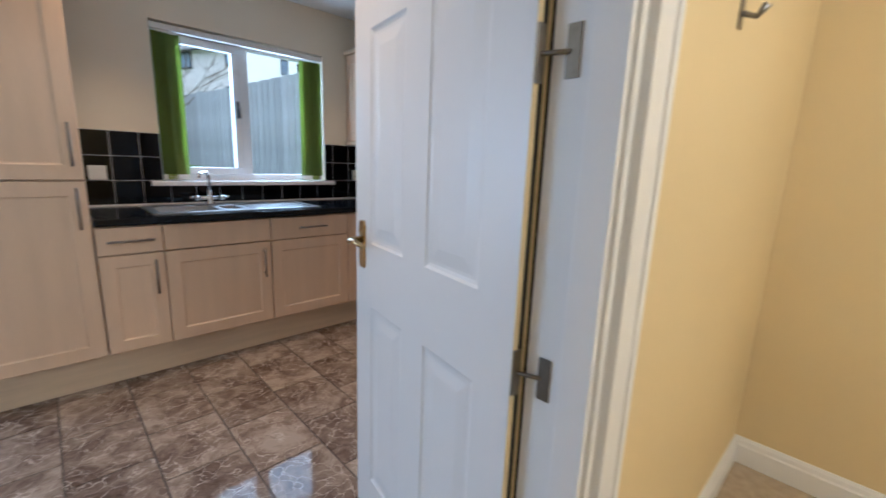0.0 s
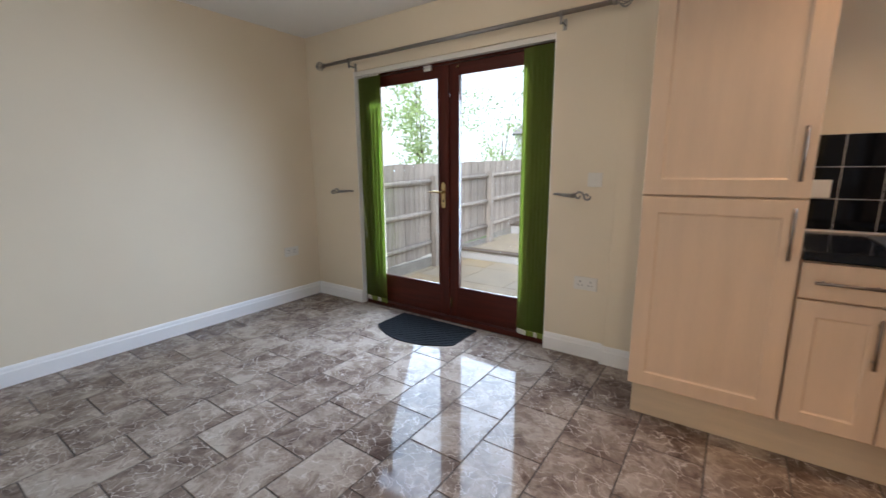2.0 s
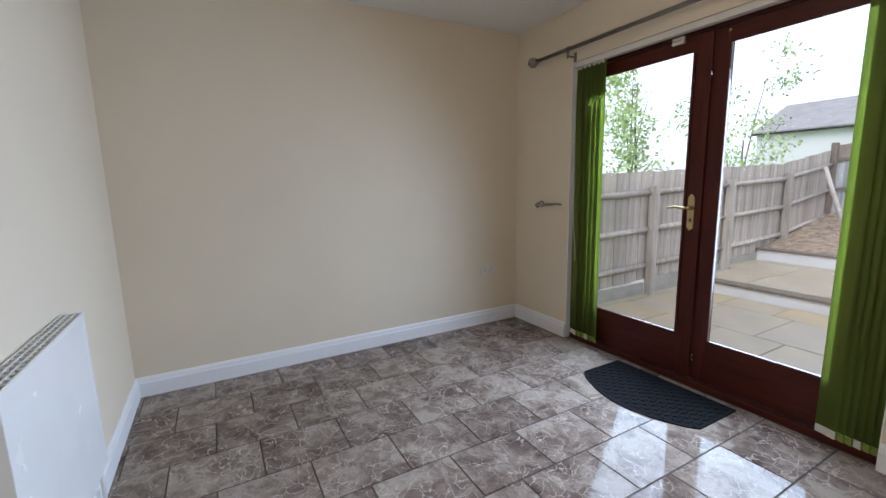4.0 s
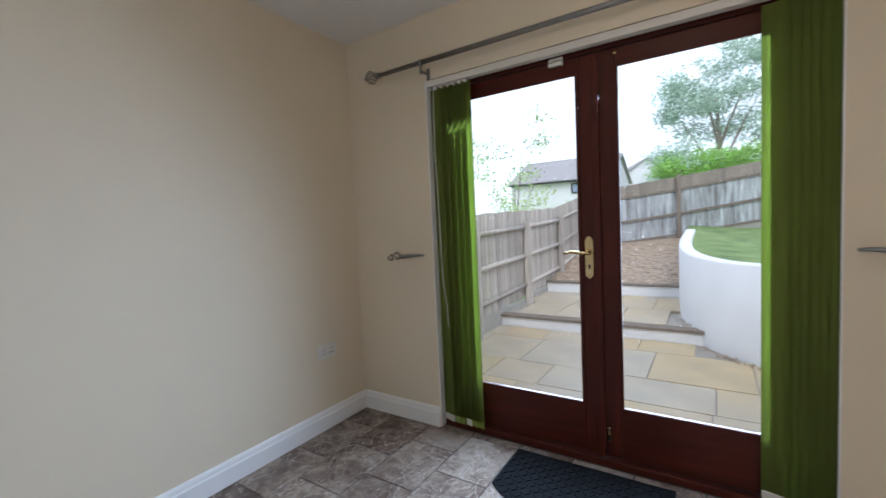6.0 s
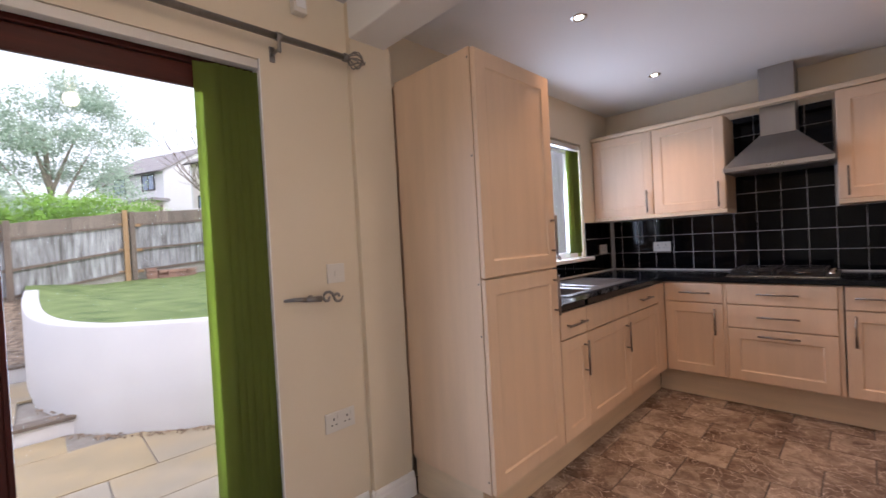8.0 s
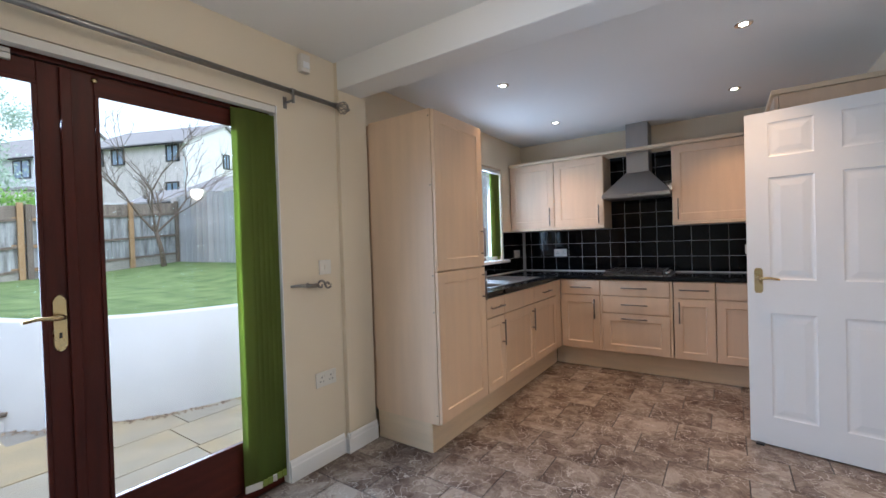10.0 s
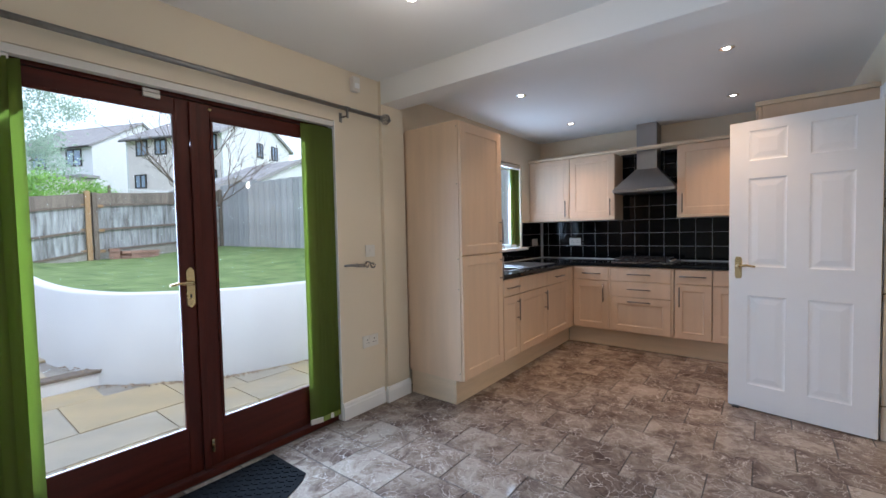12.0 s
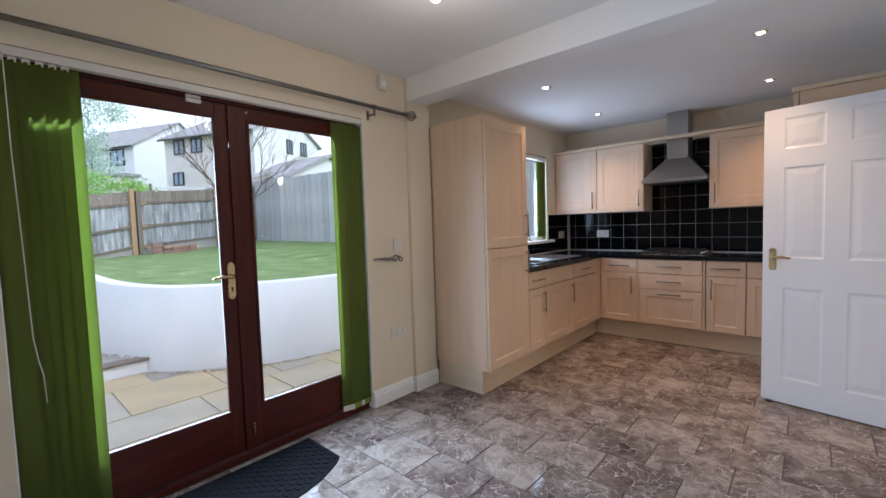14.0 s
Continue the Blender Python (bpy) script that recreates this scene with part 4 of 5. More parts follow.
for x in (-0.025, rw + 0.02):
    bm = bmesh.new()
    tube(bm, ((x, 0.037, -0.085), (x, 0.037, 0.16)), 0.008, 10)
    lathe(bm, [(0.012, 0.14), (0.017, 0.15), (0.017, 0.22), (0.012, 0.23)], x, 0.037)
    part("valve", bm, RADW, rad, "white radiator valve and pipe")
part("wall_bracket", box(rw * 0.2, rw * 0.2 + 0.04, -0.0, 0.006, 0.2, 0.62), RADW, rad)
part("wall_bracket", box(rw * 0.8, rw * 0.8 + 0.04, -0.0, 0.006, 0.2, 0.62), RADW, rad)

# ---- curtain pole and holdbacks ----
pole = thing("curtain_pole", pose(-1.05, 3.545, 2.108), "dark pewter curtain pole with twisted cage finials above the garden door", "curtain pole")
bm = bmesh.new()
tube(bm, ((-1.225, 0, 0), (1.15, 0, 0)), 0.0135, 14)
part("rod", bm, PEWTER, pole)
for s, x in ((-1, -1.225), (1, 1.15)):
    bm = bmesh.new()
    tube(bm, ((x, 0, 0), (x + s * 0.02, 0, 0)), 0.018, 12)
    for k in range(8):
        a = 2 * math.pi * k / 8
        tube(bm, [(x + s * (0.02 + 0.085 * f), 0.038 * math.sin(math.pi * f) * math.cos(a + f * 1.2), 0.038 * math.sin(math.pi * f) * math.sin(a + f * 1.2)) for f in (0, 0.15, 0.35, 0.55, 0.75, 0.9, 1)], 0.0032, 6)
    tube(bm, ((x + s * 0.10, 0, 0), (x + s * 0.112, 0, 0)), 0.008, 10)
    part("finial", bm, PEWTER, pole, "open cage finial")
for x in (-0.925, 0.862):
    bm = bmesh.new()
    tube(bm, ((x, 0.075, -0.045), (x, 0.0, -0.045), (x, 0.0, -0.016)), 0.006, 8)
    bx(bm, x - 0.011, x + 0.011, 0.07, 0.075, -0.075, -0.012, 0.002)
    tube(bm, ((x - 0.012, 0, 0), (x + 0.012, 0, 0)), 0.017, 12)
    bx(bm, x - 0.006, x + 0.006, -0.006, 0.006, -0.06, -0.012, 0.002)
    part("bracket", bm, PEWTER, pole)


def holdback(x, z, s):
    th = thing("curtain_holdback", pose(x, N, z), "pewter curtain holdback with a scrolled end", "holdback", "curtain holdbacks")
    bm = bmesh.new()
    tube(bm, ((0, 0, 0), (0, -0.008, 0)), 0.014, 12)
    tube(bm, ((0, -0.006, 0), (0, -0.05, 0), (-s * 0.01, -0.06, 0)), [0.008, 0.008, 0.011], 8)
    tube(bm, ((s * 0.02, -0.06, 0), (-s * 0.05, -0.064, 0.004)), [0.013, 0.010], 10)
    tube(bm, [(-s * (0.05 + 0.07 * f), -0.064 + 0.045 * f * f, 0.004 + 0.004 * math.sin(3 * f)) for f in (0, 0.3, 0.6, 0.85, 1)], [0.010, 0.009, 0.008, 0.007, 0.006], 8)
    part("arm", bm, PEWTER, th)
    bm = bmesh.new()
    for cx, r, d in ((0.050, 0.030, 1), (0.098, 0.026, -1)):
        tube(bm, [(s * (cx + r * (1 - 0.07 * k) * math.cos(0.6 * k)), -0.06, d * r * (1 - 0.07 * k) * math.sin(0.6 * k)) for k in range(12)], 0.0062, 8)
    part("scroll", bm, PEWTER, th)


holdback(-0.085, 1.056, 1)
holdback(-2.175, 1.03, -1)


# ---- switches, sockets, sensor, lamps ----
def wall_plate(name, m, w, h, label, category, sockets=0, switches=0):
    th = thing(name, m, label, category)
    part("plate", box(-w / 2, w / 2, -0.009, 0, -h / 2, h / 2, 0.003), PLASTIC, th)
    for i in range(sockets):
        cx = (i - (sockets - 1) / 2) * 0.066
        bm = bmesh.new()
        bx(bm, cx - 0.003, cx + 0.003, -0.0096, -0.008, 0.008, 0.018)
        for u in (-0.011, 0.011):
            bx(bm, cx + u - 0.004, cx + u + 0.004, -0.0096, -0.008, -0.014, -0.009)
        part("pin_holes", bm, BLACK, th, "dark socket pin holes")
        part("rocker", box(cx + 0.016, cx + 0.026, -0.012, -0.008, 0.012, 0.03, 0.001), PLASTIC, th)
    for i in range(switches):
        cx = (i - (switches - 1) / 2) * 0.03
        part("rocker", box(cx - 0.008, cx + 0.008, -0.0125, -0.008, -0.013, 0.013, 0.001), PLASTIC, th)
    return th


wall_plate("double_socket", pose(0.022, N, 0.497), 0.146, 0.086, "white double power socket low on the cream wall", "socket", 2)
wall_plate("wall_switch", pose(0.042, N, 1.153), 0.086, 0.086, "white single switch plate on the cream wall", "switch", 0, 1)
wall_plate("double_socket", pose(W, 3.307, 0.472, 0, 0, 90), 0.146, 0.086, "white double power socket on the side wall", "socket", 2)
wall_plate("double_socket", pose(1.075, NK - 0.011, 1.118), 0.088, 0.086, "white switched spur on the black tiles", "socket", 0, 1)
wall_plate("double_socket", pose(2.912, NK - 0.011, 1.12), 0.146, 0.086, "white double socket on black tiles beside the window", "socket", 2)
wall_plate("double_socket", pose(E - 0.011, 3.234, 1.122, 0, 0, -90), 0.146, 0.086, "white double socket on black tiles", "socket", 2)
wall_plate("double_socket", pose(E - 0.011, 1.441, 1.131, 0, 0, -90), 0.146, 0.086, "white double socket on black tiles near the doorway", "socket", 2)
th = thing("alarm_sensor", pose(-0.07, N, 2.31), "small white alarm motion detector high on the wall", "alarm sensor")
bm = box(-0.03, 0.03, -0.042, 0, -0.05, 0.05, 0.008)
part("case", bm, PLASTIC, th)
part("lens", box(-0.02, 0.02, -0.048, -0.04, -0.03, 0.005, 0.004), UPVC, th, "pale sensor lens")

for x, y in ((1.206, 1.551), (1.169, 2.964), (2.384, 1.579), (2.357, 2.991)):
    th = thing("downlight", pose(x, y, H), "lit recessed chrome downlight in the white ceiling", "downlight", "ceiling downlights")
    bm = bmesh.new()
    lathe(bm, [(0.022, -0.0015), (0.034, -0.006), (0.043, -0.003), (0.044, 0.0)], 0, 0, 0, 28)
    part("bezel", bm, CHROME, th)
    bm = bmesh.new()
    lathe(bm, [(0.021, -0.0045), (0.020, -0.0025)], 0, 0, 0, 24)
    part("lens", bm, SPOTGLOW, th, "glowing warm lens")
    data = bpy.data.lights.new("downlight_beam", "SPOT")
    data.energy, data.spot_size, data.spot_blend, data.shadow_soft_size, data.color = SPOT_WATTS, radians(104), 1.0, 0.03, (1.0, 0.62, 0.32)
    lamp = new("downlight_beam", data)
    lamp.matrix_world = pose(x, y, H - 0.012)

pend = thing("pendant_bulb", pose(-0.735, 2.467, H), "lit bare bulb hanging in a white lampholder from a ceiling rose", "pendant light")
bm = bmesh.new()
lathe(bm, [(0.046, 0), (0.044, -0.015), (0.03, -0.026), (0.008, -0.03)], 0, 0, 0, 24)
part("ceiling_rose", bm, PLASTIC, pend)
bm = bmesh.new()
tube(bm, ((0, 0, -0.028), (0, 0, -0.07)), 0.004, 8)
lathe(bm, [(0.012, -0.115), (0.018, -0.11), (0.018, -0.075), (0.01, -0.065)], 0, 0, 0, 16)
part("lampholder", bm, PLASTIC, pend)
bm = bmesh.new()
lathe(bm, [(0.004, -0.198), (0.017, -0.192), (0.025, -0.18), (0.027, -0.165), (0.024, -0.15), (0.014, -0.125), (0.012, -0.112)], 0, 0, 0, 20)
part("bulb", bm, BULBGLOW, pend, "glowing warm bulb")
data = bpy.data.lights.new("bulb_light", "POINT")
data.energy, data.shadow_soft_size, data.color = BULB_WATTS, 0.035, (1.0, 0.80, 0.56)
lamp = new("bulb_light", data)
lamp.location = (-0.735, 2.467, H - 0.245)
data = bpy.data.lights.new("hall_light", "POINT")
data.energy, data.shadow_soft_size, data.color = 46, 0.08, (1.0, 0.86, 0.66)
lamp = new("hall_light", data)
lamp.location = (1.5, -0.85, 2.15)

hook = thing("wall_hook", pose(1.92, S - 0.132, 1.57), "small dark metal hook on the hall wall", "hook")
part("back_plate", box(-0.012, 0.012, -0.004, 0, -0.03, 0.03, 0.002), PEWTER, hook)
part("peg", tube(bmesh.new(), ((0, -0.003, 0), (0, -0.03, -0.012), (0, -0.045, 0.008)), [0.006, 0.006, 0.009], 8), PEWTER, hook)

# ---- door mat ----
mat = thing("door_mat", pose(-1.13, 3.60, 0.0), "charcoal ribbed rubber-backed door mat with a curved edge", "door mat")
outline = [(-0.365, 0), (-0.365, -0.325)] + [(-0.365 + 0.73 * f, -0.335 - 0.135 * math.sin(math.pi * f) ** 0.9) for f in (0.06, 0.15, 0.27, 0.4, 0.5, 0.6, 0.73, 0.85, 0.94)] + [(0.365, -0.325), (0.365, 0)]
part("base", prism(bmesh.new(), outline, 0.0005, 0.006), RUBBER, mat)
bm = bmesh.new()
for i in range(23):
    for j in range(15):
        x, y = -0.346 + i * 0.031, -0.018 - j * 0.031
        f = (x + 0.365) / 0.73
        if y - 0.016 > -0.33 - 0.135 * max(0, math.sin(math.pi * min(1, max(0, f)))) ** 0.9:
            bar = box(-0.013, 0.013, -0.0035, 0.0035, 0.006, 0.010)
            bmesh.ops.transform(bar, matrix=pose(x, y, 0, 0, 0, 45 if (i + j) % 2 else -45), verts=bar.verts)
            tmp = bpy.data.meshes.new("rib")
            bar.to_mesh(tmp)
            bar.free()
            bm.from_mesh(tmp)
            bpy.data.meshes.remove(tmp)
part("ribs", bm, RUBBER, mat, "raised herringbone ribs")

# ---- garden ----
PZ0 = -0.42
ground = bmesh.new()
bx(ground, -400, 400, 16.9, 800, -3, 0.02)
bx(ground, -400, -3.5, -30, 16.9, -3, -0.5)
bx(ground, 7.4, 400, -30, 16.9, -3, 0.3)
bx(ground, -3.5, 7.4, -30, YO - 0.005, -3, -0.5)
bx(ground, -3.5, 7.4, YO - 0.005, 16.9, -3, -1.0)
bx(ground, -400, 400, -400, -30, -3, -0.5)
solid("ground", ground, GRASS, "far ground of gardens", "ground")
solid("patio_bed", box(-4.2, 6.0, YO, 7.6, -0.9, PZ0 - 0.012), JOINT, "mortar bed under the patio", "patio")
WALLC = [(5.6, 6.25), (3.0, 6.22), (1.3, 6.27), (0.6, 6.40), (0.1, 6.62), (-0.25, 6.92), (-0.62, 7.32), (-0.9, 7.9), (-1.05, 8.8), (-1.1, 10.2), (-1.10, 11.8)]
rw_ = thing("retaining_wall", pose(0, 0, 0), "curved white-painted rendered garden retaining wall", "garden wall", kind="structure")


def smooth(points, n=6):
    out = []
    for i in range(len(points) - 1):
        p = [Vector(points[max(0, min(len(points) - 1, i + k))]) for k in (-1, 0, 1, 2)]
        for s in range(n):
            t = s / n
            out.append(0.5 * ((2 * p[1]) + (p[2] - p[0]) * t + (2 * p[0] - 5 * p[1] + 4 * p[2] - p[3]) * t * t + (3 * p[1] - p[0] - 3 * p[2] + p[3]) * t ** 3))
    return out + [Vector(points[-1])]


curve_pts = smooth(WALLC)
bm = bmesh.new()
rings = []
for i, p in enumerate(curve_pts):
    d = (curve_pts[min(i + 1, len(curve_pts) - 1)] - curve_pts[max(i - 1, 0)]).normalized()
    nrm = Vector((-d.y, d.x))
    nrm = nrm if nrm.dot(Vector((2.5, 11)) - p) > 0 else -nrm
    up = 0.045 * max(0, p.y - 7.2)
    prof = [(0, -0.9), (0, 0.615 + up), (0.02, 0.635 + up), (0.16, 0.635 + up), (0.18, 0.615 + up), (0.18, -0.9)]
    rings.append([bm.verts.new((p.x + nrm.x * u, p.y + nrm.y * u, z)) for u, z in prof])
for a, b in zip(rings, rings[1:]):
    for k in range(5):
        bm.faces.new((a[k], a[k + 1], b[k + 1], b[k])).smooth = True
bm.faces.new(rings[-1])
part("wall", bm, RENDER, rw_)

# lawn behind the wall, rising to the back
inward = []
for i, p in enumerate(curve_pts):
    d = (curve_pts[min(i + 1, len(curve_pts) - 1)] - curve_pts[max(i - 1, 0)]).normalized()
    nrm = Vector((-d.y, d.x))
    inward.append(nrm if nrm.dot(Vector((2.5, 11)) - p) > 0 else -nrm)


def lawn_z(x, y):
    rise = (0.022 + 0.021 * min(1, max(0, -x))) * max(0, y - 7.2)
    bank = 0.08 * max(0, x - 1.8) * min(1, max(0, (y - 6.6) / 2.5))
    return 0.605 + rise + bank + 0.018 * max(0, x) + 0.012 * noise.noise((x * 0.8, y * 0.8, 0)) + 0.006 * noise.noise((x * 5, y * 5, 3))


bm = bmesh.new()
grid = {}
xs, ys = [-1.1 + 0.2 * i for i in range(42)], [6.2 + 0.22 * j for j in range(46)]
for i, x in enumerate(xs):
    for j, y in enumerate(ys):
        v = Vector((x, y))
        k = min(range(len(curve_pts)), key=lambda q: (curve_pts[q] - v).length_squared)
        gap = inward[k].dot(v - curve_pts[k])
        if gap < 0.12 and y < 12.2:
            v = curve_pts[k] + inward[k] * 0.12 + (v - curve_pts[k] - inward[k] * gap)
        grid[i, j] = bm.verts.new((v.x, v.y, lawn_z(v.x, v.y)))
for i in range(len(xs) - 1):
    for j in range(len(ys) - 1):
        bm.faces.new((grid[i, j], grid[i + 1, j], grid[i + 1, j + 1], grid[i, j + 1])).smooth = True
solid("lawn", bm, GRASS, "damp mown lawn with uneven patches", "lawn")

# gravel ground at the back left and under the fences
bm = bmesh.new()
gv = {}
for i in range(13):
    for j in range(31):
        x, y = -3.44 + i * 0.2, 9.9 + j * 0.115
        gv[i, j] = bm.verts.new((x, y, -0.06 + 0.20 * (y - 9.9) + 0.02 * noise.noise((x * 3, y * 3, 1))))
for i in range(12):
    for j in range(30):
        bm.faces.new((gv[i, j], gv[i + 1, j], gv[i + 1, j + 1], gv[i, j + 1])).smooth = True
solid("gravel_bed", bm, SOIL, "brown gravel path rising to the back fence", "gravel")
solid("soil_bank", box(-1.02, 7.5, 12.2, 17, -0.6, 0.55), SOIL, "brown soil behind the lawn", "soil")

# two white-edged steps
for i, (y0, y1, zt) in enumerate(((7.50, 9.70, -0.25), (9.70, 9.95, -0.04))):
    th = thing("garden_step", pose(0, y0, 0), "low white-painted step with a stone edge across the patio", "step", "garden steps", kind="structure")
    part("riser", box(-3.42, -0.72 - 0.3 * i, 0, 0.12, -0.9, zt - 0.035), RENDER, th)
    part("nosing", box(-3.43, -0.66 - 0.32 * i, -0.03, 0.16, zt - 0.035, zt, 0.006), OLDPOST, th, "worn stone nosing")
    part("fill", box(-3.44, -0.4 - 0.35 * i, 0.12, y1 - y0 + 0.02, -0.9, zt - 0.04), JOINT, th)

# sandstone flags
rng = random.Random(4)
patio = thing("pavement", pose(0, 0, 0), "buff and grey riven sandstone patio flags", "patio", kind="structure")


def flags(x0, x1, y0, y1, z, skip):
    y = y0
    row = 0
    while y < y1 - 0.05:
        d = rng.choice((0.6, 0.6, 0.9))
        x = x0 - rng.random() * 0.4
        while x < x1:
            w = rng.choice((0.6, 0.6, 0.75, 0.9))
            if not skip(x + w / 2, y + d / 2):
                bm = box(0.006, w - 0.006, 0.006, min(d, y1 - y) - 0.006, -0.03, 0.0, 0.004)
                ob = part("flagstone", bm, SANDSTONE, patio)
                ob.location = (x, y, z + rng.uniform(-0.002, 0.003))
            x += w
        y += d


def behind(x, y):
    return any(abs(q.x - x) < 0.3 and y > q.y + 0.35 for q in curve_pts)


flags(-4.0, 4.2, YO + 0.02, 7.48, PZ0, behind)
flags(-3.75, -0.75, 7.68, 9.68, -0.25, lambda x, y: x > -0.95 - 0.1 * (y - 7.6) or x < -3.6)


# west fence: vertical boards on posts and rails
def board(w, h, t, name, mat_):
    return mesh_of(name, box(0, w, 0, t, 0, h, 0.002), mat_)


fence = thing("fence", pose(0, 0, 0), "weathered grey-brown close-board timber fence along the patio", "fence")
FX = -3.44
bw = 0.125


def fence_base(y):
    return -0.25 + 0.03 * (y - 5.5) + 0.11 * max(0, y - 10.3)


bd = board(bw + 0.012, 1.53, 0.014, "board", FENCE)
n_b = int((12.5 - YO) / bw)
for i in range(n_b):
    y = YO + i * bw
    ob = new("board", bd)
    ob.parent = fence
    ob.matrix_world = pose(FX - (0.008 if i % 2 else 0), y, fence_base(y) + 0.008 * math.sin(y * 9), 0, 0, 90)
for i in range(4):
    y = 4.70 + i * 1.93
    base = fence_base(y)
    part("post", box(FX + 0.03, FX + 0.13, y - 0.05, y + 0.05, -0.9, base + 1.33, 0.006), FENCE, fence)
    for dz in (0.22, 0.73, 1.24):
        bm = bmesh.new()
        tube(bm, ((FX + 0.035, y - 0.02, base + dz), (FX + 0.035, y + 1.93, fence_base(y + 1.93) + dz)), 0.042, 4)
        part("rail", bm, FENCE, fence)
    part("gravel_board", box(FX - 0.02, FX + 0.025, y + 0.05, y + 1.88, base - 0.4, base + 0.02, 0.004), CONCRETE, fence)

# back fence: three bands of weathered boards between posts, rising with the ground
back = thing("fence", pose(0, 0, 0), "weathered silver and brown boarded fence at the back of the lawn", "fence")
BACK = [(-3.40, 12.45, 1.80), (-1.30, 13.3, 2.07), (0.60, 14.2, 2.38), (2.72, 14.55, 2.55), (3.78, 14.45, 2.64)]


def slanted(name, a, b, off, z0, z1, dz, t, mat_):
    """A straight timber between two plan points, rising by dz, standing off the fence line."""
    a, b = Vector(a), Vector(b)
    nv = Vector(((b - a).y, -(b - a).x)).normalized()
    bm = bmesh.new()
    v = [bm.verts.new((*(q + nv * o), z + (dz if q is b else 0))) for q in (a, b) for o in (off, off + t) for z in (z0, z1)]
    for q in ((0, 1, 3, 2), (4, 6, 7, 5), (0, 4, 5, 1), (2, 3, 7, 6), (0, 2, 6, 4), (1, 5, 7, 3)):
        bm.faces.new([v[k] for k in q])
    return part(name, bm, mat_, back)


rf = random.Random(31)
for i, (x, y, top) in enumerate(BACK):
    for k, (u, mat_) in enumerate(((0.0, NEWPOST), (0.135, OLDPOST)) if i == 2 else ((0.0, NEWPOST if i == 3 else OLDPOST),)):
        part("post", box(x + u - 0.05, x + u + 0.05, y - 0.13, y - 0.03, -0.5, top + (0.02 if k else 0.05), 0.008), mat_, back)
    if i == len(BACK) - 1:
        continue
    x1, y1, top1 = BACK[i + 1]
    d, dz = Vector((x1 - x, y1 - y)), top1 - top
    nb = max(6, int(d.length / 0.15))
    for k in range(nb):
        a, b = Vector((x, y)) + d * (k / nb), Vector((x, y)) + d * ((k + 0.985) / nb)
        za = top + dz * k / nb
        for hi, lo, off, mat_ in ((0.0, 0.32, 0.024, FENCETOP), (0.30, 0.91, 0.012, FENCEH), (0.89, 1.42, 0.0, FENCEH)):
            slanted("board", a, b, off, za - lo, za - hi + rf.uniform(-0.006, 0.006), dz / nb, 0.014, mat_)
    for drop in (0.30, 0.89, 1.40):
        slanted("rail", (x, y), (x1, y1), 0.036, top - drop - 0.028, top - drop + 0.028, dz, 0.03, OLDPOST)
    slanted("gravel_board", (x, y), (x1, y1), 0.0, -0.6, top - 1.42, dz, 0.04, CONCRETE)
for dz in (0.30, 0.89, 1.40):
    x, y, top = BACK[2]
    part("bracket_block", box(x - 0.17, x - 0.05, y - 0.10, y - 0.05, top - dz - 0.035, top - dz + 0.035, 0.004), NEWPOST, back, "fresh timber rail end")
    part("bracket_block", box(x + 0.19, x + 0.31, y - 0.05, y, top - dz - 0.035, top - dz + 0.035, 0.004), NEWPOST, back, "fresh timber rail end")
prop = thing("timber_prop", pose(0, 0, 0), "weathered timber prop leaning against the corner of the fence", "prop")
part("pole", tube(bmesh.new(), ((-3.22, 11.5, 1.35), (-2.72, 11.15, 0.22)), 0.04, 6), FENCE, prop)

# east fence: tall close boards
east = thing("fence", pose(0, 0, 0), "tall silver-grey weathered close-board side fence beyond the lawn", "fence")
EP = [((3.80, 14.4), (3.95, 12.6), 0.6, 2.80, 2.84), ((3.95, 12.6), (4.28, 7.0), 0.6, 2.78, 2.70), ((4.28, 7.0), (4.50, 3.0), -0.5, 2.70, 2.66)]
for (xa, ya), (xb, yb), zb, top0, top1 in EP:
    d = Vector((xb - xa, yb - ya))
    n_b, ang = int(d.length / 0.125), math.degrees(math.atan2(d.y, d.x))
    me = board(d.length / n_b + 0.01, top0 - zb, 0.016, "board", FENCEB)
    for i in range(n_b):
        p = Vector((xa, ya)) + d * (i / n_b)
        ob = new("board", me)
        ob.parent = east
        nv = Vector((-d.y, d.x)).normalized() * (0.012 if i % 2 else 0)
        ob.matrix_world = pose(p.x + nv.x, p.y + nv.y, zb + (top1 - top0) * i / n_b + 0.01 * math.sin(i * 1.7), 0, 0, ang)


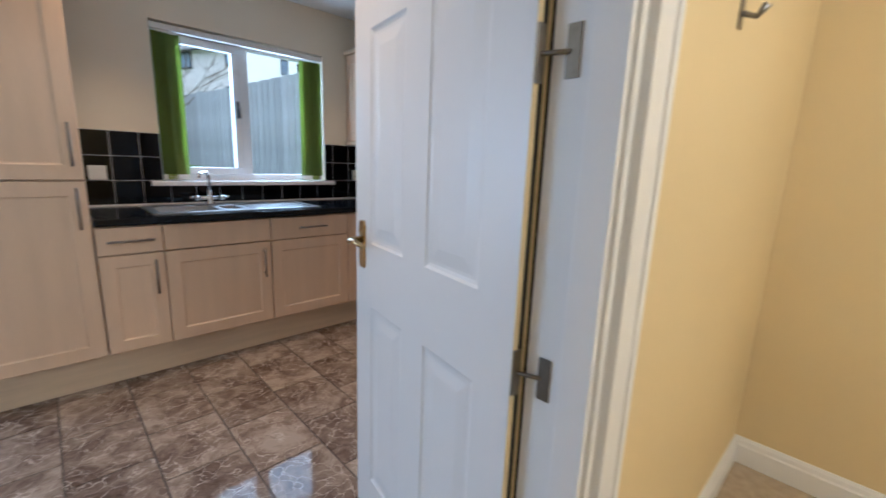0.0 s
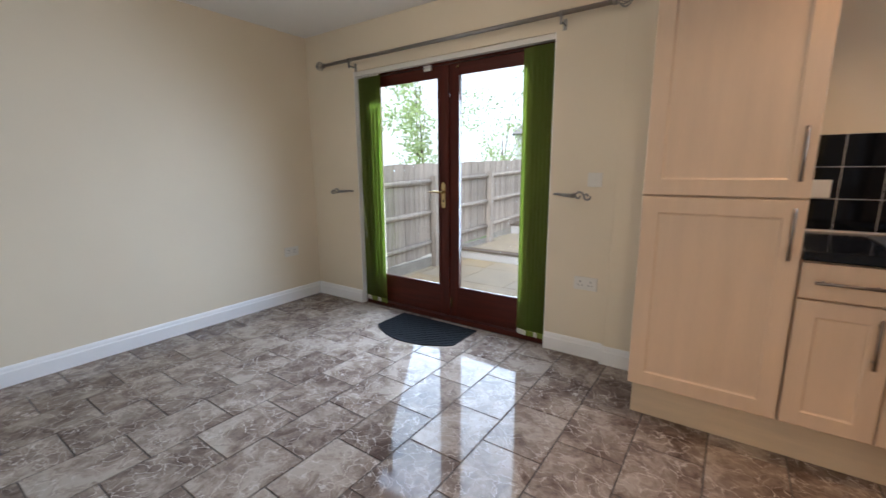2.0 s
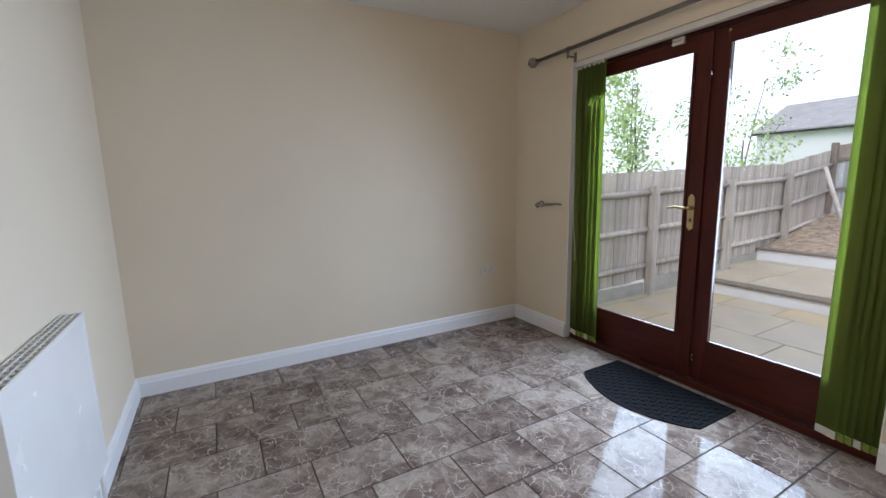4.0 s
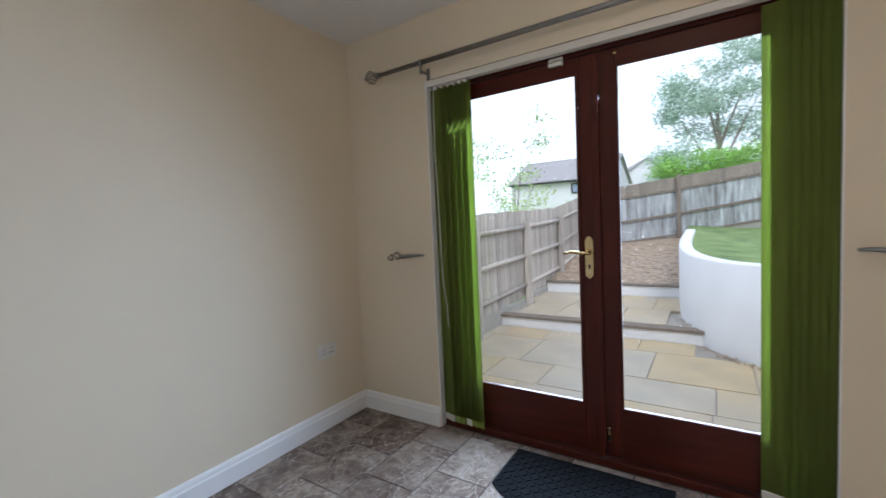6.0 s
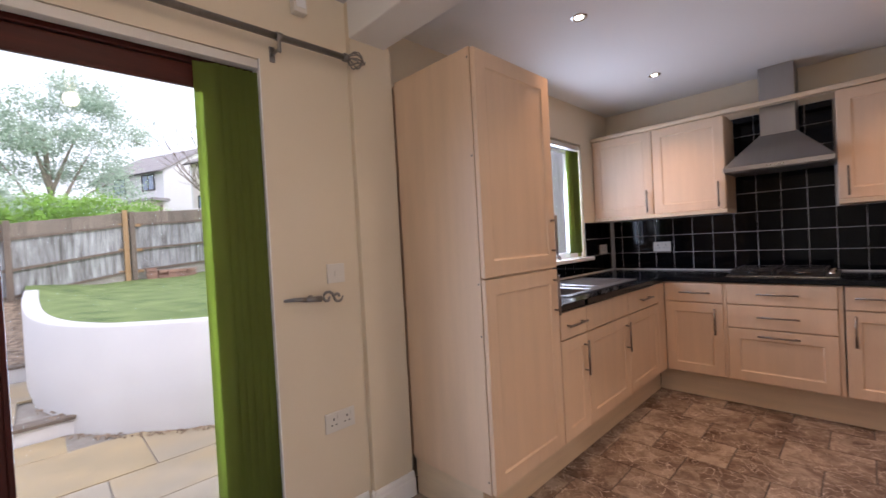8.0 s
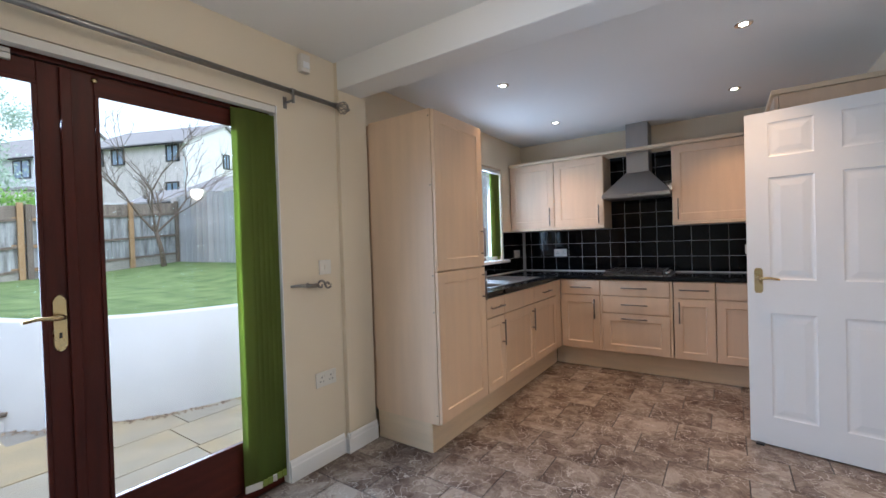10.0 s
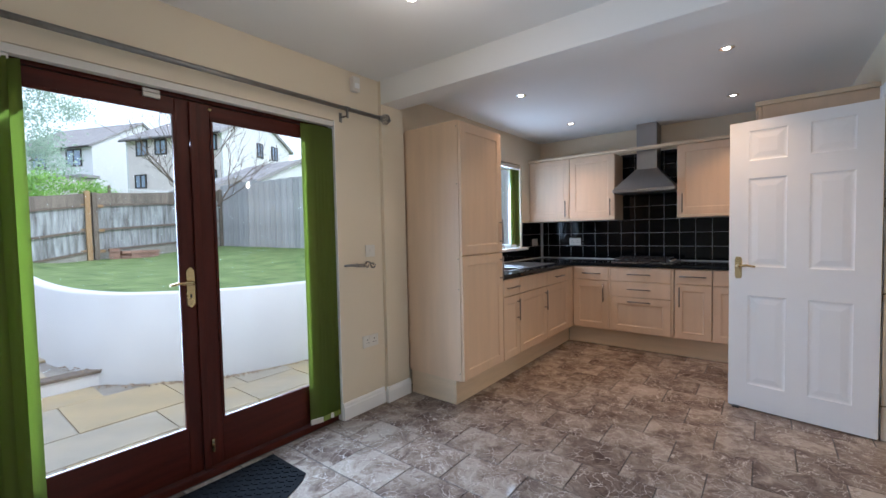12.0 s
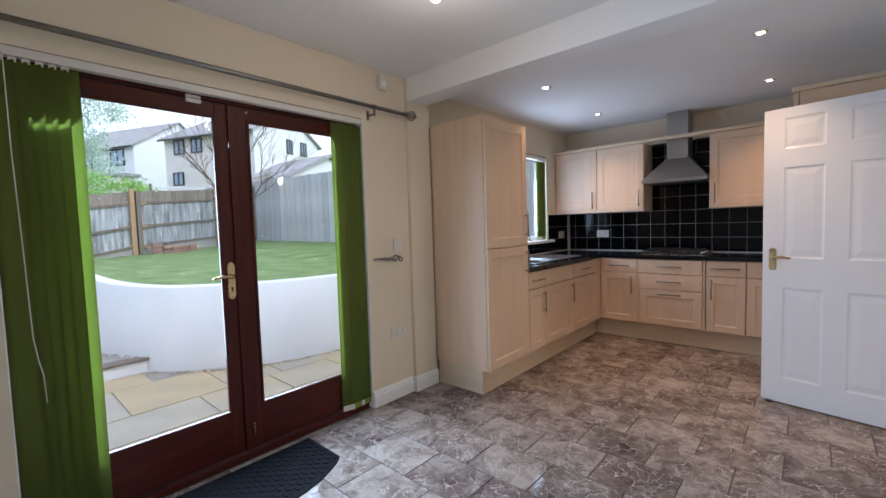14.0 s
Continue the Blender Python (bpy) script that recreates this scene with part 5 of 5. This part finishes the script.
# ---- houses beyond ----
def house(name, m, w, d, eave, ridge, side_mat, gable_mat, label, side_windows=(), front_windows=()):
    """A house from its near corner: gable w wide along x, long side d deep along y, base at z = 0."""
    th = thing(name, m, label, "house")
    bm = bmesh.new()
    bx(bm, 0.02, w - 0.02, 0.02, d, 0, eave)
    part("wall", bm, side_mat, th)
    for y in (0, d):
        bm = bmesh.new()
        a = [bm.verts.new(p) for p in ((0.01, y, 0), (w - 0.01, y, 0), (w - 0.01, y, eave), (w / 2, y, ridge), (0.01, y, eave))]
        b = [bm.verts.new((v.co.x, y + 0.15, v.co.z)) for v in a]
        bm.faces.new(a), bm.faces.new(b)
        for i in range(5):
            bm.faces.new((a[i], a[(i + 1) % 5], b[(i + 1) % 5], b[i]))
        part("gable", bm, gable_mat, th)
    bm = bmesh.new()
    o, t = 0.35, 0.18
    prof = [(-o, eave - 0.15), (w / 2, ridge + 0.02), (w + o, eave - 0.15), (w + o, eave - 0.15 + t), (w / 2, ridge + 0.02 + t), (-o, eave - 0.15 + t)]
    ends = [[bm.verts.new((x, y, z)) for x, z in prof] for y in (-0.2, d + 0.3)]
    for i in range(6):
        j = (i + 1) % 6
        bm.faces.new((ends[0][i], ends[0][j], ends[1][j], ends[1][i]))
    bm.faces.new(ends[0]), bm.faces.new(ends[1])
    part("roof", bm, ROOF, th, "grey tiled pitched roof")
    part("gutter", tube(bmesh.new(), ((-o - 0.03, -0.2, eave - 0.1), (-o - 0.03, d + 0.3, eave - 0.1)), 0.06, 8), BLACK, th, "dark gutter")
    for turn, group_ in ((-90, side_windows), (0, front_windows)):
        for u, wz, sx, sz in group_:
            place = pose(0, u, wz, 0, 0, -90) if turn else pose(u, 0, wz)
            fr = bmesh.new()
            bx(fr, -sx / 2, sx / 2, -0.07, 0.0, -sz / 2, -sz / 2 + 0.09), bx(fr, -sx / 2, sx / 2, -0.07, 0.0, sz / 2 - 0.09, sz / 2)
            for q in (-sx / 2, -0.05, sx / 2 - 0.1):
                bx(fr, q, q + 0.1, -0.07, 0.0, -sz / 2 + 0.09, sz / 2 - 0.09)
            bmesh.ops.transform(fr, matrix=place, verts=fr.verts)
            f = part("window", fr, BLACK, th, "dark-framed house window")
            pn = box(-sx / 2 + 0.05, sx / 2 - 0.05, -0.03, -0.005, -sz / 2 + 0.05, sz / 2 - 0.05)
            bmesh.ops.transform(pn, matrix=place, verts=pn.verts)
            part("pane", pn, WINSKY, f)
    return th


h1 = house("house", pose(6.93, 42.94, 0.2, 0, 0, 24), 8.5, 9.0, 8.37, 11.0, RENDER, RENDER, "white rendered house with a grey tiled roof behind the fence", ((1.86, 7.53, 1.6, 1.38), (5.64, 7.53, 1.6, 1.38)), ())
part("porch_roof", box(-1.4, 0, -0.7, 6, 5.75, 5.98, 0.03), ROOF, h1, "flat grey lean-to roof")
part("lean_to", box(-1.2, 0, 0, 5.8, 0, 5.75), BRICK, h1, "brick lean-to")
house("house", pose(10.56, 29.06, 0.2, 0, 0, 24), 7.2, 7.75, 7.8, 9.7, BRICK, RENDER, "pinkish brick two-storey house with dark window frames", ((0.86, 7.19, 0.95, 1.05), (4.89, 7.19, 0.98, 1.05), (6.49, 7.19, 0.98, 1.05), (0.95, 4.95, 0.95, 0.95), (6.7, 4.95, 0.98, 0.95)), ((3.63, 7.25, 0.65, 1.05), (5.3, 7.3, 0.72, 1.05)))
bung = house("house", pose(-6.3, 31, -0.3, 0, 0, 90), 7.5, 6.9, 4.1, 5.85, RENDER, RENDER, "white bungalow with a grey roof beyond the fence", ((1.8, 3.5, 1.5, 0.7),), ())
house("house", pose(-9.0, 44, -1.0, 0, 0, 20), 7, 9, 4.9, 7.3, RENDER, RENDER, "white gabled house far behind the bungalow", (), ((2, 3.9, 1.2, 1.1),))
house("garage", pose(8.35, 20.4, 0.2, 0, 0, 8), 4.8, 4, 3.7, 4.85, RENDER, RENDER, "low outbuilding with a tiled roof behind the side fence")
house("shed", pose(5.15, 17.6, 0.0, 0, 0, 12), 1.6, 2.2, 3.05, 3.45, OLDPOST, OLDPOST, "small timber shed behind the side fence")
trellis = thing("trellis", pose(2.45, 20.0, 2.2), "cream painted lattice trellis above the hedge", "trellis")
for i in range(19):
    part("slat", box(i * 0.115, i * 0.115 + 0.03, 0, 0.02, 0, 0.95), RENDER, trellis)
for j in range(6):
    part("slat", box(0, 2.1, -0.021, -0.001, 0.02 + j * 0.17, 0.05 + j * 0.17), RENDER, trellis)
for x in (-0.05, 2.12):
    part("post", box(x, x + 0.07, -0.03, 0.04, -2.6, 1.0), OLDPOST, trellis)
rngb = random.Random(9)
for i in range(16):
    ob = tagged(part("loose_brick", box(-0.107, 0.107, -0.05, 0.05, 0, 0.065, 0.004), OLDBRICK), "weathered red brick in a low pile by the fence", "brick", "brick pile")
    ob.matrix_world = pose(1.05 + 0.2 * (i % 5) + rngb.uniform(-0.03, 0.03), 13.98 + rngb.uniform(-0.05, 0.05), 0.775 + 0.066 * (i // 5), 0, 0, rngb.uniform(-14, 14))


# ---- trees and shrubs ----
def leafy(name, m, label, trunk, limbs, clumps, leaf_mat, bark_mat, leaf, count, seed, category="tree"):
    """A tapered trunk with limbs and a crown of many small leaves gathered in clumps."""
    r = random.Random(seed)
    th = thing(name, m, label, category)
    bm = bmesh.new()
    if trunk:
        h, rad = trunk
        tube(bm, [(0.1 * math.sin(k), 0.05 * k, h * k / 5) for k in range(6)], [rad * (1 - 0.13 * k) for k in range(6)], 8)
        for (x, y, z), z0 in limbs:
            tube(bm, [(x * f, y * f, z0 + (z - z0) * f + 0.25 * math.sin(math.pi * f)) for f in (0, 0.3, 0.6, 1)], [rad * 0.5, rad * 0.36, rad * 0.22, rad * 0.08], 6)
        part("trunk", bm, bark_mat, th)
    else:
        bm.free()
    verts, faces = [], []
    for (cx, cy, cz, sx, sz) in clumps:
        for _ in range(count):
            u, v, w = r.gauss(0, 0.45), r.gauss(0, 0.45), r.gauss(0, 0.45)
            p = Vector((cx + u * sx, cy + v * sx, cz + w * sz))
            a = Vector((r.uniform(-1, 1), r.uniform(-1, 1), r.uniform(-1, 1))).normalized()
            b = a.orthogonal().normalized()
            s = leaf * r.uniform(0.6, 1.3)
            i = len(verts)
            verts += [p - a * s, p + b * s * 0.45, p + a * s, p - b * s * 0.45]
            faces.append((i, i + 1, i + 2, i + 3))
    me = bpy.data.meshes.new("crown")
    me.from_pydata(verts, [], faces)
    me.materials.append(leaf_mat)
    crown = new("crown", me)
    crown.parent = th
    tagged(crown, "", "", "", "stuff")
    return th


rt = random.Random(11)
cl = []
for k in range(84):
    z = rt.uniform(2.2, 9.9)
    f = (z - 2.4) / 7.8
    half = 3.7 * math.sin(math.pi * min(0.97, max(0.1, f))) ** 0.6
    mid = -0.6 + 1.6 * f
    cl.append((mid + half * rt.uniform(-1, 1), rt.uniform(-2, 2), z, 0.95, 0.7))
cl += [(rt.uniform(-3.8, -0.6), rt.uniform(-1, 1), rt.uniform(1.6, 4.4), 0.8, 0.7) for _ in range(20)]
leafy("eucalyptus_tree", pose(-0.25, 31, 0.3), "tall eucalyptus with an airy blue-green crown behind the fence", (7.5, 0.24), [((2, 0, 7.5), 3), ((-2, 0.5, 6.5), 2.5), ((-2.8, 0, 4.2), 1.6), ((1.6, 0, 8.6), 4.5), ((-1, 0, 8.6), 4.5), ((2.6, 0, 5.4), 3.0)], cl, LEAF, BARK, 0.09, 300, 5)
cl = [(rt.gauss(0, 0.3), rt.gauss(0, 0.3), rt.uniform(1.5, 3.9), 0.35, 0.4) for _ in range(20)]
leafy("garden_shrub", pose(-5.5, 8.9, -0.3), "slender leafy sapling behind the side fence", (3.4, 0.04), [((0.4, 0, 3.2), 1.4), ((-0.4, 0.3, 3.0), 1.2), ((0.2, -0.3, 3.7), 1.8)], cl, SAPLING, TWIG, 0.05, 95, 6, "shrub")
cl = [(rt.uniform(-1.3, 1.3), rt.uniform(-1.2, 1.2), rt.uniform(1.2, 4.3), 0.5, 0.35) for _ in range(26)]
leafy("garden_shrub", pose(-5.9, 14.0, -0.2), "sparse autumn shrub behind the side fence", (2.4, 0.05), [((0.9, 0, 2.8), 0.8), ((-0.9, 0.3, 2.6), 0.7), ((0.1, 0.8, 4.2), 0.9)], cl, SAPLING, TWIG, 0.055, 60, 7, "shrub")
cl = [(rt.uniform(-2.3, 2.1), rt.uniform(-0.5, 0.5), rt.uniform(0.8, 3.35), 0.55, 0.3) for _ in range(80)]
leafy("hedge", pose(0.1, 20.0, 0.02), "bright green clipped hedge behind the back fence", (2.0, 0.09), [((1.2, 0, 2.0), 0.5), ((-1.2, 0, 2.0), 0.5)], cl, HEDGE, TWIG, 0.06, 230, 8, "hedge")

# bare young tree in the lawn corner
bare = thing("bare_tree", pose(3.15, 13.7, 0.87), "small leafless tree in the lawn corner", "tree")
bm = bmesh.new()
tube(bm, ((0, 0, 0), (-0.05, 0, 0.5), (-0.2, 0, 1.1)), [0.07, 0.055, 0.045], 7)
rb = random.Random(3)


def twigs(p, d, length, rad, depth):
    q = p + d * length
    mid = (p + q) / 2 + Vector((rb.uniform(-1, 1), rb.uniform(-1, 1), rb.uniform(-0.3, 0.6))) * length * 0.08
    tube(bm, (p, mid, q), [rad, rad * 0.8, rad * 0.6], 5, False)
    if depth:
        for _ in range(3):
            nd = (d + Vector((rb.uniform(-0.8, 0.8), rb.uniform(-0.8, 0.8), rb.uniform(-0.25, 0.6)))).normalized()
            twigs(q if rb.random() < 0.6 else mid, nd, length * rb.uniform(0.55, 0.85), rad * 0.6, depth - 1)


for d in ((-0.7, 0, 1), (0.1, 0.2, 1), (0.7, -0.1, 0.9), (-0.2, -0.4, 0.8)):
    twigs(Vector((-0.15, 0, 0.9)), Vector(d).normalized(), 1.15, 0.03, 4)
part("branches", bm, TWIG, bare)

# ---- tiles, last ----
TX, TY, X0, Y0, G = 0.283, 0.368, -0.655, 2.493, 0.0028


def tile_mesh(w, l, name, material_, t=0.008, bevel=0.0015):
    bm = bmesh.new()
    lo = [bm.verts.new((x, y, -t)) for x, y in ((0, 0), (w, 0), (w, l), (0, l))]
    mid = [bm.verts.new((x, y, -bevel)) for x, y in ((0, 0), (w, 0), (w, l), (0, l))]
    top = [bm.verts.new((x, y, 0)) for x, y in ((bevel, bevel), (w - bevel, bevel), (w - bevel, l - bevel), (bevel, l - bevel))]
    rect_ring(bm, lo, mid), rect_ring(bm, mid, top), bm.faces.new(top)
    return mesh_of(name, bm, material_)


cache = {}


def floor_tile(x0, x1, y0, y1):
    key = (round(x1 - x0, 3), round(y1 - y0, 3))
    if min(key) < 0.02:
        return
    if key not in cache:
        cache[key] = tile_mesh(key[0] - 2 * G, key[1] - 2 * G, "tile", MARBLE)
    ob = new("tile", cache[key])
    ob.parent, ob.location = floor, (x0 + G, y0 + G, 0)


c0 = math.floor((W - X0) / TX)
for c in range(c0, math.ceil((2.66 - X0) / TX)):
    xa, xb = max(W, X0 + c * TX), min(2.66, X0 + (c + 1) * TX)
    shift = 0 if c % 2 == 0 else TY / 2
    for r in range(-6, 4):
        ya, yb = max(S - 0.06, Y0 + shift + r * TY), min(NK - 0.02 if xa > 0.3 else N + 0.03, Y0 + shift + (r + 1) * TY)
        if yb > ya:
            floor_tile(xa, xb, ya, yb)

# black wall tiles, 150 mm, on a pale grout bed
ST, GW, Z0 = 0.1505, 0.0017, 0.921
wall_tile = tile_mesh(ST - 2 * GW, ST - 2 * GW, "wall_tile", BLACKTILE, 0.007, 0.002)
half_tile = tile_mesh(ST * 0.5 - 2 * GW, ST - 2 * GW, "wall_tile", BLACKTILE, 0.007, 0.002)
bed_n = bmesh.new()
bx(bed_n, 0.985, WX0 - 0.0, NK - 0.006, NK - 0.001, 0.905, Z0 + 3 * ST), bx(bed_n, WX1, E - 0.001, NK - 0.006, NK - 0.001, 0.905, Z0 + 3 * ST), bx(bed_n, WX0, WX1, NK - 0.006, NK - 0.001, 0.905, WZ0 - 0.02)
splash_n = solid("splashback_north", bed_n, WALLGROUT, "black glazed square wall tiles with pale joints", "splashback")
bed_e = bmesh.new()
bx(bed_e, E - 0.006, E - 0.001, S + 0.01, NK - 0.006, 0.905, 1.384), bx(bed_e, E - 0.006, E - 0.001, 2.063, 2.664, 1.384, 2.126)
splash_e = solid("splashback_east", bed_e, WALLGROUT, "black glazed square wall tiles with pale joints", "splashback")


def put_tile(me, m, parent):
    ob = new("wall_tile", me)
    ob.parent = parent
    ob.matrix_world = m


pieces = {}


def wall_piece(w):
    """A cut tile of width w, shared between all of that width."""
    key = round(w, 3)
    if key not in pieces:
        pieces[key] = wall_tile if abs(key - ST) < 0.002 else tile_mesh(key - 2 * GW, ST - 2 * GW, "wall_tile", BLACKTILE, 0.007, 0.002)
    return pieces[key]


x = 0.997
while x < E - 0.02:
    for r in range(3):
        spans = [(x, min(x + ST, E - 0.012))]
        if r >= 1:
            spans = [(max(x, lo), min(x + ST, hi)) for lo, hi in ((0, WX0 - 0.001), (WX1 + 0.001, E - 0.012))]
        for lo, hi in spans:
            if hi - lo > 0.02:
                put_tile(wall_piece(hi - lo), pose(lo + GW, NK - 0.0085, Z0 + r * ST + GW, 90), splash_n)
    x += ST
for r in range(3):
    put_tile(half_tile, pose(E - 0.0085, 3.591 + ST * 0.5 - GW, Z0 + r * ST + GW, 90, 0, -90), splash_e)
y = 3.591
while y - ST > S + 0.02:
    for r in range(8):
        z = Z0 + r * ST
        if r >= 3 and not (y <= 2.70 and y - ST >= 2.03):
            continue
        if z + ST > 2.13:
            continue
        put_tile(wall_tile, pose(E - 0.0085, y - GW, z + GW, 90, 0, -90), splash_e)
    y -= ST

seal = bmesh.new()
bx(seal, 0.985, E - 0.012, NK - 0.016, NK - 0.010, 0.912, 0.921, 0.002)
bx(seal, E - 0.016, E - 0.010, S + 0.01, NK - 0.016, 0.912, 0.921, 0.002)
solid("trim_worktop_seal", seal, PLASTIC, "white sealant strip along the back of the worktop", "sealant")

# loose pebbles along the foot of the retaining wall
rp = random.Random(21)
bm = bmesh.new()
for k in range(420):
    q = curve_pts[rp.randrange(6, 44)]
    p = q + Vector((rp.uniform(-0.1, 0.1), -0.03 - abs(rp.gauss(0, 0.03))))
    s = rp.uniform(0.006, 0.018)
    z = PZ0 if p.y < 7.45 else -0.25
    top = bm.verts.new((p.x, p.y, z + s))
    ring = [bm.verts.new((p.x + s * math.cos(a), p.y + s * math.sin(a), z + 0.001)) for a in (0.3, 1.6, 2.8, 4.1, 5.3)]
    for i in range(5):
        bm.faces.new((ring[i], ring[(i + 1) % 5], top))
tagged(part("pebbles", bm, SOIL), "loose brown pebbles at the foot of the garden wall", "pebbles", kind="stuff")
